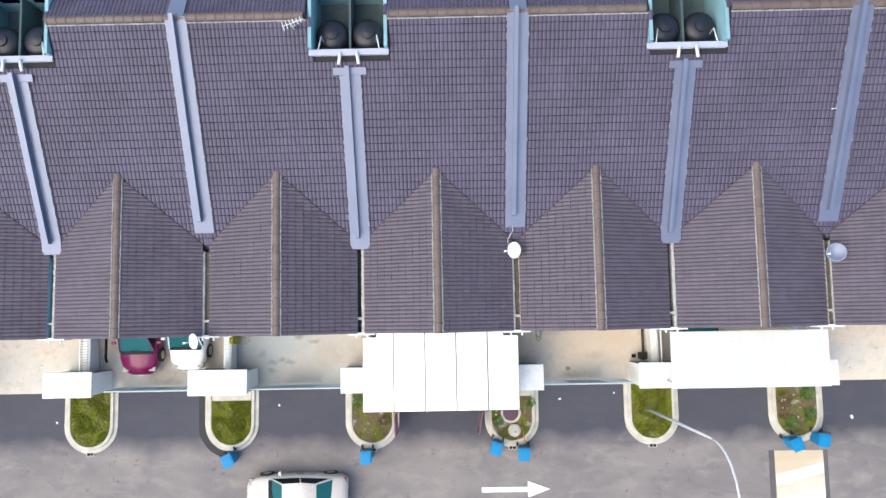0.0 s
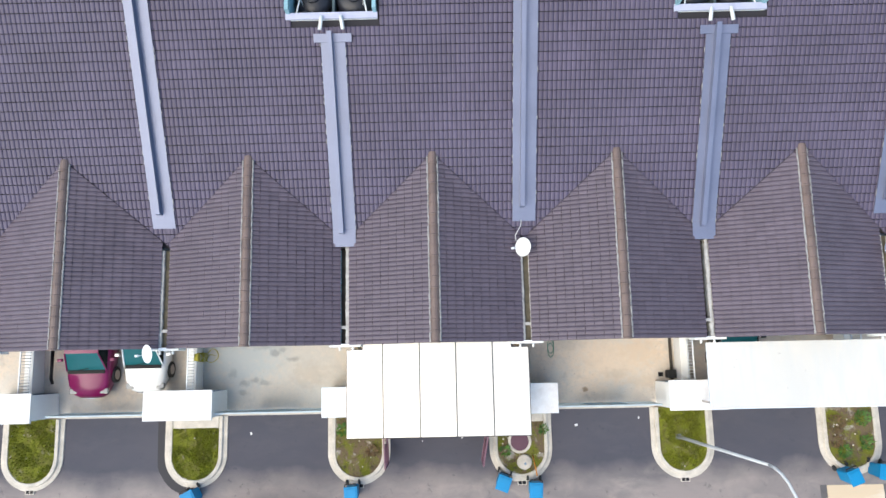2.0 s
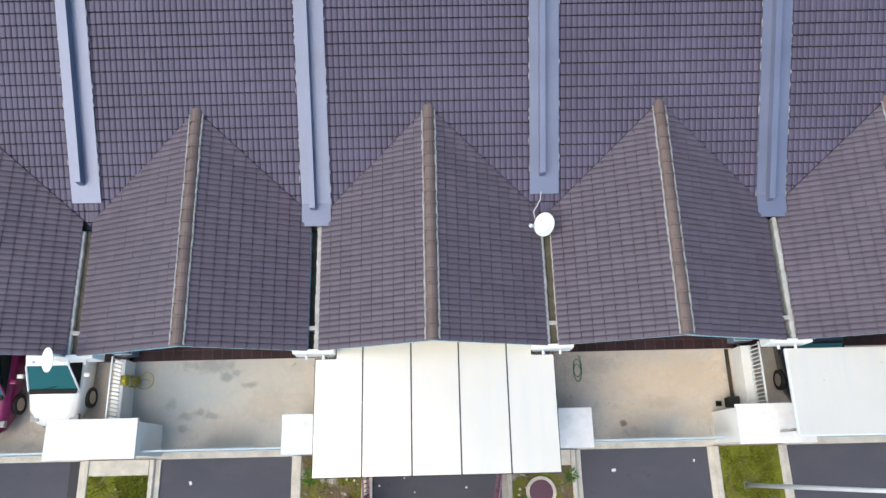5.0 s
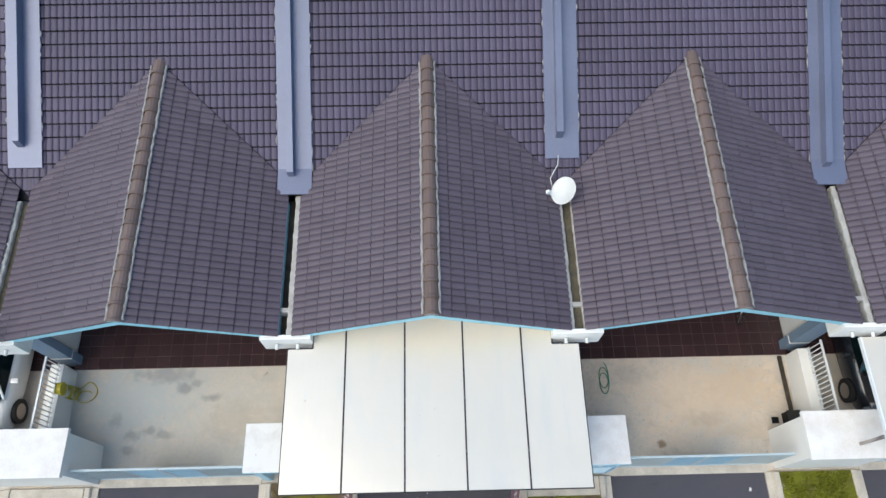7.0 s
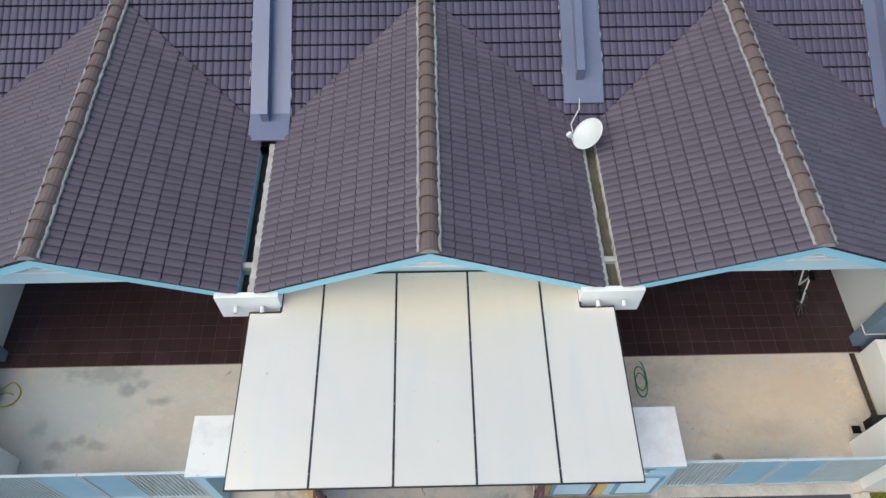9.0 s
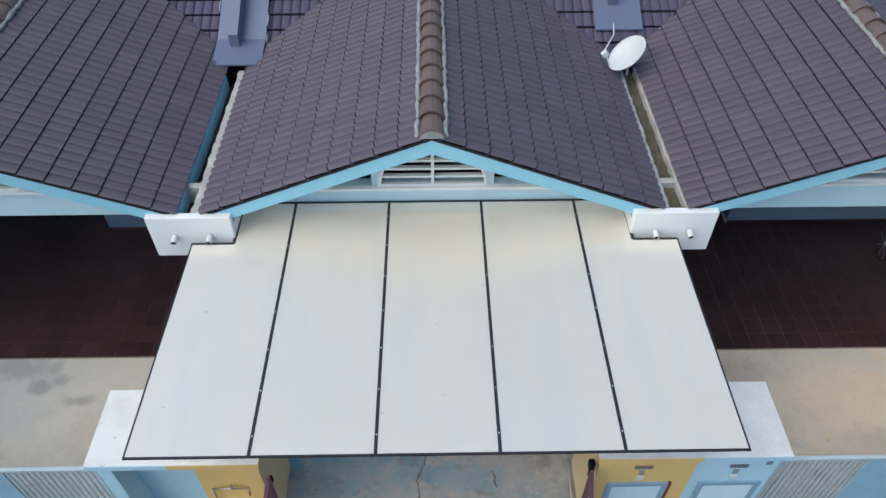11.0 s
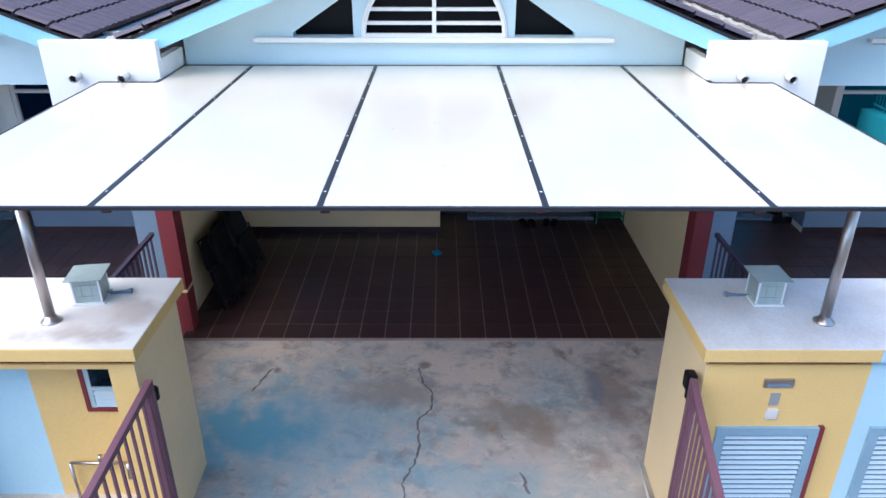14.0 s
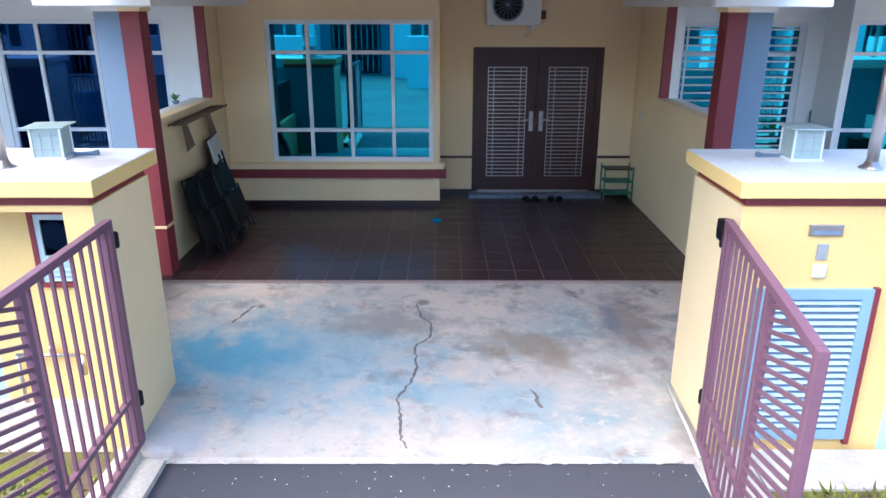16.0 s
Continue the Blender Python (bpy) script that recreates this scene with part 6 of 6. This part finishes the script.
for _ in range(55):
    cx_, cy_, r, a = random.uniform(-1.9, 1.9), -0.66 - abs(random.gauss(0, 0.28)), random.uniform(0.003, 0.009), random.uniform(0, 3)
    n = len(vs)
    vs += [(cx_ + r * math.cos(a + q), cy_ + r * math.sin(a + q) * 0.7, ROAD + 0.004 + random.uniform(0, 0.003)) for q in (0, 1.7, 3.1, 4.9)]
    fs.append((n, n + 1, n + 2, n + 3))
me = bpy.data.meshes.new("chips")
me.from_pydata(vs, [], fs)
tagged(part("chips", me, M_SIGN), "scattered pale paint and mortar chips on asphalt", "chips", kind="stuff")


# ---- on the porch ----
def air_conditioner(x, y, z):
    t = thing("air_conditioner", "white outdoor air conditioning unit on the wall above the door", "air conditioner", (x, y, z))
    part("unit_body", boxes((-0.38, 0.38, -0.28, 0.0, 0, 0.54), bevel=0.015), M_PLASTW, t)
    part("fan_ring", lathe([(0.215, 0), (0.22, 0.012), (0.20, 0.014), (0.19, 0.0)], 28), M_GREY, t, "dark fan opening").matrix_basis = pose(-0.09, -0.281, 0.27, 90)
    part("fan_recess", lathe([(0.19, 0), (0.19, 0.006), (0.02, 0.006)], 28), M_BLACK, t).matrix_basis = pose(-0.09, -0.282, 0.27, 90)
    for i in range(8):
        part("fan_guard", tube([(-0.09 + 0.2 * math.cos(math.pi * i / 8), -0.297, 0.27 + 0.2 * math.sin(math.pi * i / 8)), (-0.09 - 0.2 * math.cos(math.pi * i / 8), -0.297, 0.27 - 0.2 * math.sin(math.pi * i / 8))], 0.0025, 5), M_GREY, t)
    for q in (-0.27, 0.27):
        part("bracket", boxes((q - 0.02, q + 0.02, -0.3, 0.0, -0.04, -0.002)), M_ALU, t)
    part("pipe", tube([(0.22, -0.1, 0.0), (0.23, -0.08, -0.12), (0.20, -0.04, -0.15)], 0.02, 8), M_PLASTW, t, "drain hose stub", True)
    part("valve", boxes((0.38, 0.46, -0.2, -0.1, 0.08, 0.2), bevel=0.01), M_WOOD, t)


air_conditioner(1.14, 5.83, 2.66)

sr = thing("shoe_rack", "small teal metal shoe rack with three shelves", "shoe rack", (2.78, 5.62, FLOOR))
for sx in (-1, 1):
    for sy in (-1, 1):
        part("leg", tube([(sx * 0.21, sy * 0.13, 0), (sx * 0.21, sy * 0.13, 0.52)], 0.012, 8), M_GREENP, sr)
for z in (0.10, 0.28, 0.47):
    part("shelf", boxes((-0.21, 0.21, -0.13, 0.13, z, z + 0.018), bevel=0.004), M_GREENP if z < 0.4 else M_WOOD, sr)
for sx, sy, a in ((1.42, 5.50, 20), (1.55, 5.48, 5), (1.78, 5.50, -10), (1.90, 5.49, -18)):
    t = thing("slipper", "dark rubber slipper beside the doorstep", "slipper", (sx, sy, FLOOR), a, "slippers")
    part("sole", prism([(-0.045, -0.12), (0.04, -0.12), (0.05, 0.0), (0.045, 0.10), (0.0, 0.135), (-0.045, 0.10), (-0.04, 0.0)], "z", 0.0, 0.025), M_BLACK, t)
    part("strap", tube([(-0.045, 0.03, 0.02), (-0.02, 0.05, 0.055), (0.02, 0.05, 0.055), (0.045, 0.03, 0.02)], 0.012, 6), M_BLACK, t)
t = thing("dustpan", "small blue plastic object on the porch floor", "dustpan", (0.06, 4.42, FLOOR), 30)
part("pan", boxes((-0.05, 0.05, -0.06, 0.06, 0, 0.03), bevel=0.01), M_BIN, t)


def folded_chair(x, y, turn, lean, m=M_BLACK):
    """A folded steel chair leaning on the wall behind local +x."""
    t = thing("folding_chair", "black folded steel chair leaning against the wall", "folding chair", (x, y, FLOOR), turn, "folded chairs")
    arc = [(-0.22, 0.56)] + [(-0.22 * math.cos(math.pi * i / 10), 0.76 + 0.18 * math.sin(math.pi * i / 10)) for i in range(11)] + [(0.22, 0.56)]
    c = part("backrest", prism(arc[::-1], "x", -0.025, 0.03), m, t, "rounded black backrest")
    c.matrix_basis = pose(0, 0, 0, 0, lean)
    d = part("seat", boxes((0.0, 0.07, -0.22, 0.22, 0.12, 0.55), bevel=0.03), m, t)
    d.matrix_basis = pose(0, 0, 0, 0, lean)
    for sy in (-1, 1):
        for q, r in ((0.0, 0.94), (0.05, 0.60)):
            o = part("leg", tube([(q, sy * 0.215, 0.0), (q, sy * 0.215, r)], 0.012, 8), m, t)
            o.matrix_basis = pose(0, 0, 0, 0, lean)
    o = part("top_bar", tube([(0, -0.215, 0.94), (0, 0.215, 0.94)], 0.012, 8), m, t)
    o.matrix_basis = pose(0, 0, 0, 0, lean)


for i, yy in enumerate((2.95, 3.18, 3.40, 3.66, 3.90)):
    folded_chair(-2.52 + 0.02 * i, yy + 0.1, (-14, 6, -8, 10, -4)[i], -14 - i)
t = thing("folding_table", "folded table with a white top leaning against the wall", "folding table", (-2.55, 4.30, FLOOR), 8)
for nm, b_, m in (("tabletop", (-0.03, 0.0, -0.33, 0.33, 0.02, 1.22), M_PLASTW), ("table_edge", (-0.04, -0.031, -0.35, 0.35, 0.0, 1.24), M_BLACK)):
    part(nm, boxes(b_, bevel=0.004), m, t).matrix_basis = pose(0, 0, 0, 0, -13)
for q in (-0.2, 0.2):
    part("leg", tube([(0.012, q, 0.1), (0.012, q * 0.6, 1.0)], 0.012, 8), M_BLACK, t).matrix_basis = pose(0, 0, 0, 0, -13)

wr = thing("clothes_rack", "folding brown clothes drying rack fixed to the wall", "drying rack", (-2.9, 0, 0))
for dx in (0.02, 0.08, 0.14, 0.20):
    part("rack_bar", tube([(dx, 2.95, 1.66 + dx * 0.1), (dx, 4.55, 1.66 + dx * 0.1)], 0.013, 8), M_WOODL, wr)
for yy in (3.25, 4.10):
    for q in (0.0, 0.035, 0.07, 0.105):
        part("rack_arm", tube([(0.06, yy + q, 1.66), (0.10 + q * 0.3, yy + q * 1.2, 1.32 + q * 0.4)], 0.012, 6), M_WOODL, wr)
sw = thing("wall_switch", "small white switch plate on the wall", "switch", (-2.93, 4.75, 1.42))
part("plate", boxes((0.0, 0.02, -0.05, 0.05, -0.05, 0.05), bevel=0.006), M_PLASTW, sw)
sw = thing("wall_switch", "small white switch plate on the wall", "switch", (2.98, 5.35, 1.42))
part("plate", boxes((0.0, 0.02, -0.04, 0.04, -0.04, 0.04), bevel=0.006), M_PLASTW, sw)

# potted plant on the low wall of the next house
pl = thing("potted_plant", "small green potted plant on the low wall", "plant", (-3.12, 3.9, 1.776))
part("pot", lathe([(0.03, 0), (0.045, 0.035), (0.048, 0.04), (0.03, 0.04)], 14), M_GREY, pl)
bm = bmesh.new()
for i in range(16):
    a, r = i * 2.4, random.uniform(0.04, 0.10)
    p0, p1 = Vector((0, 0, 0.035)), Vector((r * math.cos(a), r * math.sin(a), random.uniform(0.06, 0.13)))
    sd = Vector((-math.sin(a), math.cos(a), 0)) * 0.012
    mid = p0.lerp(p1, 0.6) + Vector((0, 0, 0.02))
    bm.faces.new([bm.verts.new(v) for v in (p0, mid + sd, p1, mid - sd)])
part("leaves", bm, mat("leaf", (0.05, 0.22, 0.07), 0.5, 0.2, 5), pl, "narrow green leaves")

# right-hand neighbour's porch: broom, bottle, bicycle
br = thing("broom", "broom with a green pole leaning by the door", "broom", (5.55, 5.55, FLOOR))
part("broom_pole", tube([(0, 0, 0.05), (0.08, 0.22, 1.32)], 0.014, 8), M_GREENP, br)
part("broom_head", boxes((-0.16, 0.16, -0.04, 0.04, 0.0, 0.09), bevel=0.015), M_BLACK, br)
bt = thing("bottle", "small red bottle on the window sill", "bottle", (5.95, 5.08, 0.79))
part("bottle_body", lathe([(0.03, 0), (0.035, 0.01), (0.035, 0.12), (0.012, 0.16), (0.012, 0.19)], 14), M_RED, bt, "", True)

bk = thing("bicycle", "parked bicycle with a white and black frame", "bicycle", (8.1, 3.75, FLOOR), 78)
for q in (-0.52, 0.52):
    w = bmesh.new()
    tube([(q + 0.31 * math.cos(2 * math.pi * i / 20), 0, 0.32 + 0.31 * math.sin(2 * math.pi * i / 20)) for i in range(21)], 0.02, 6, w, False)
    wo = part("wheel", w, M_TYRE, bk, "thin black tyre", True)
    for i in range(8):
        part("spoke", tube([(q, 0, 0.32), (q + 0.30 * math.cos(math.pi * i / 4), 0, 0.32 + 0.30 * math.sin(math.pi * i / 4))], 0.004, 4), M_STEEL, wo)
for a, b_, m in (((-0.52, 0, 0.32), (-0.18, 0, 0.82), M_PLASTW), ((-0.52, 0, 0.32), (-0.05, 0, 0.30), M_BLACK), ((-0.05, 0, 0.30), (-0.18, 0, 0.88), M_PLASTW), ((-0.05, 0, 0.30), (0.34, 0, 0.80), M_PLASTW), ((-0.17, 0, 0.80), (0.32, 0, 0.86), M_PLASTW), ((0.52, 0, 0.32), (0.30, 0, 0.98), M_PLASTW)):
    part("frame_tube", tube([a, b_], 0.02, 8), m, bk)
part("saddle", boxes((-0.30, -0.08, -0.06, 0.06, 0.88, 0.93), bevel=0.02), M_BLACK, bk)
part("handlebar", tube([(0.22, -0.28, 1.0), (0.30, -0.1, 1.0), (0.30, 0.1, 1.0), (0.22, 0.28, 1.0)], 0.014, 8), M_STEEL, bk)

# ---- driveway clutter of the neighbours ----
ho = thing("garden_hose", "coiled yellow garden hose hanging over the low wall", "hose", (0, 0, 0))
pts = []
for i in range(70):
    a = i * 0.5
    pts.append((-8.95 + 0.10 * math.cos(a) + 0.002 * i, 1.6 + 0.16 * math.sin(a), 0.50 - 0.005 * i + 0.03 * math.sin(a * 0.7)))
for i in range(26):
    a = i * 0.27
    pts.append((-8.60 + 0.24 * math.sin(a) + 0.0, 1.72 + 0.20 * math.cos(a) - 0.01 * i, slab_z(1.7) + 0.02))
part("hose_coil", tube(pts, 0.013, 6), M_YELP, ho, "", True)
rl = part("hose_reel", tube([(-9.04, 1.6, 0.70), (-8.88, 1.6, 0.70)], 0.16, 16), M_YELP, ho, "dull yellow reel")
gh = thing("garden_hose", "green garden hose loops on the concrete", "hose", (4.35, 1.85, slab_z(1.85) + 0.01))
part("hose_loop", tube([(0.12 * math.sin(i * 0.35) - 0.0 * i, 0.30 * math.cos(i * 0.35) - 0.008 * i, 0.005 * (i % 3)) for i in range(40)], 0.012, 6), M_GREENP, gh, "", True)
dn = thing("side_drain", "open concrete side drain along the driveway", "drain", (8.93, 0, 0), kind="structure")
# flat dark strip stands in for the shaded channel; no depth is cut
part("drain_gap_strip", boxes((-0.10, 0.02, 0.4, 2.2, 0.10, 0.104)), M_DIRT, dn)
gp = thing("gully_grate", "small square drain grate in the driveway", "drain grate", (8.5, 0.60, slab_z(0.6) + 0.003))
part("gully_rim", boxes((-0.13, 0.13, -0.12, 0.12, 0.0, 0.012), bevel=0.004), M_KERB, gp)
# black plate on the rim stands in for the unlit pit
part("gully_hole", boxes((-0.09, 0.09, -0.08, 0.08, 0.012, 0.015)), M_BLACK, gp)
lb = thing("downpipe", "dark pipe and bracket on the driveway side wall", "pipe", (0, 0, 0))
part("pipe_run", tube([(-15.35 + 0.85, 2.0, 0.5), (-15.35 + 0.85, 0.9, 0.5), (-15.35 + 0.80, 0.75, 0.3)], 0.06, 10), M_BLACK, lb, "", True)

# ---- far side of the road: plain walls that close the place ----
ow = thing("boundary_wall", "plain white boundary wall across the road", "wall", (0, -13.5, 0), kind="structure")
for i in range(-4, 5):
    part("wall_panel", boxes((i * 6.1 - 1.2, i * 6.1 + 1.2, -0.5, 0.5, -0.2, 1.8)), M_WHITE, ow)
of = thing("facade", "plain pale house fronts across the road", "facade", (0, -19.0, 0), kind="structure")
part("facade_wall", boxes((-40, 40, -0.3, 0, -0.2, 3.3)), M_GREY, of)
for i in range(-5, 6):
    x = i * 6.1 - 2.0
    part("facade_bay", boxes((x, x + 2.6, 0, 1.6, -0.2, 3.1)), M_WHITE, of, "white bay wall")
    fw = part("facade_window", boxes((x + 0.7, x + 1.9, 1.60, 1.66, 1.1, 2.4)), M_ALU, of, "pale window frame")
    for q in (0.78, 1.34):
        part("facade_pane", boxes((x + q, x + q + 0.48, 1.66, 1.665, 1.18, 2.32)), M_CARGLASS, fw)
    fd = part("facade_door", boxes((x + 3.1, x + 5.4, 0, 0.05, -0.1, 2.3)), M_BLACK, of, "dark grilled door")
    for q in range(9):
        part("facade_bar", boxes((x + 3.2 + q * 0.26, x + 3.22 + q * 0.26, 0.05, 0.07, 0, 2.2)), M_ALU, fd)
part("facade_roof", prism([(-8, 6.6), (0.8, 3.2), (0.8, 3.3), (-8, 6.7)], "x", -40, 40), M_UNDER, of)
ed = thing("driveway_edge", "rough pale mortar edge of the driveway", "edge", (0, 0, 0), kind="structure")
pts = [(-1.88 + 0.06 * i, -0.60 + random.uniform(-0.03, 0.02), -0.145 + random.uniform(-0.006, 0.006)) for i in range(63)]
part("edge_bead", tube(pts, [random.uniform(0.005, 0.012) for _ in pts], 6), M_KERB, ed, "", True)


# ---- last: pieces of floor and roofs ----
for me, parent, at in loose_floor:
    ob = part("floor_tile", me, M_CROWN, parent)
    ob.location = at
for parent, m in loose_tiles:
    ob = part("roof_tile", single_tile, M_TILE, parent)
    ob.matrix_basis = m
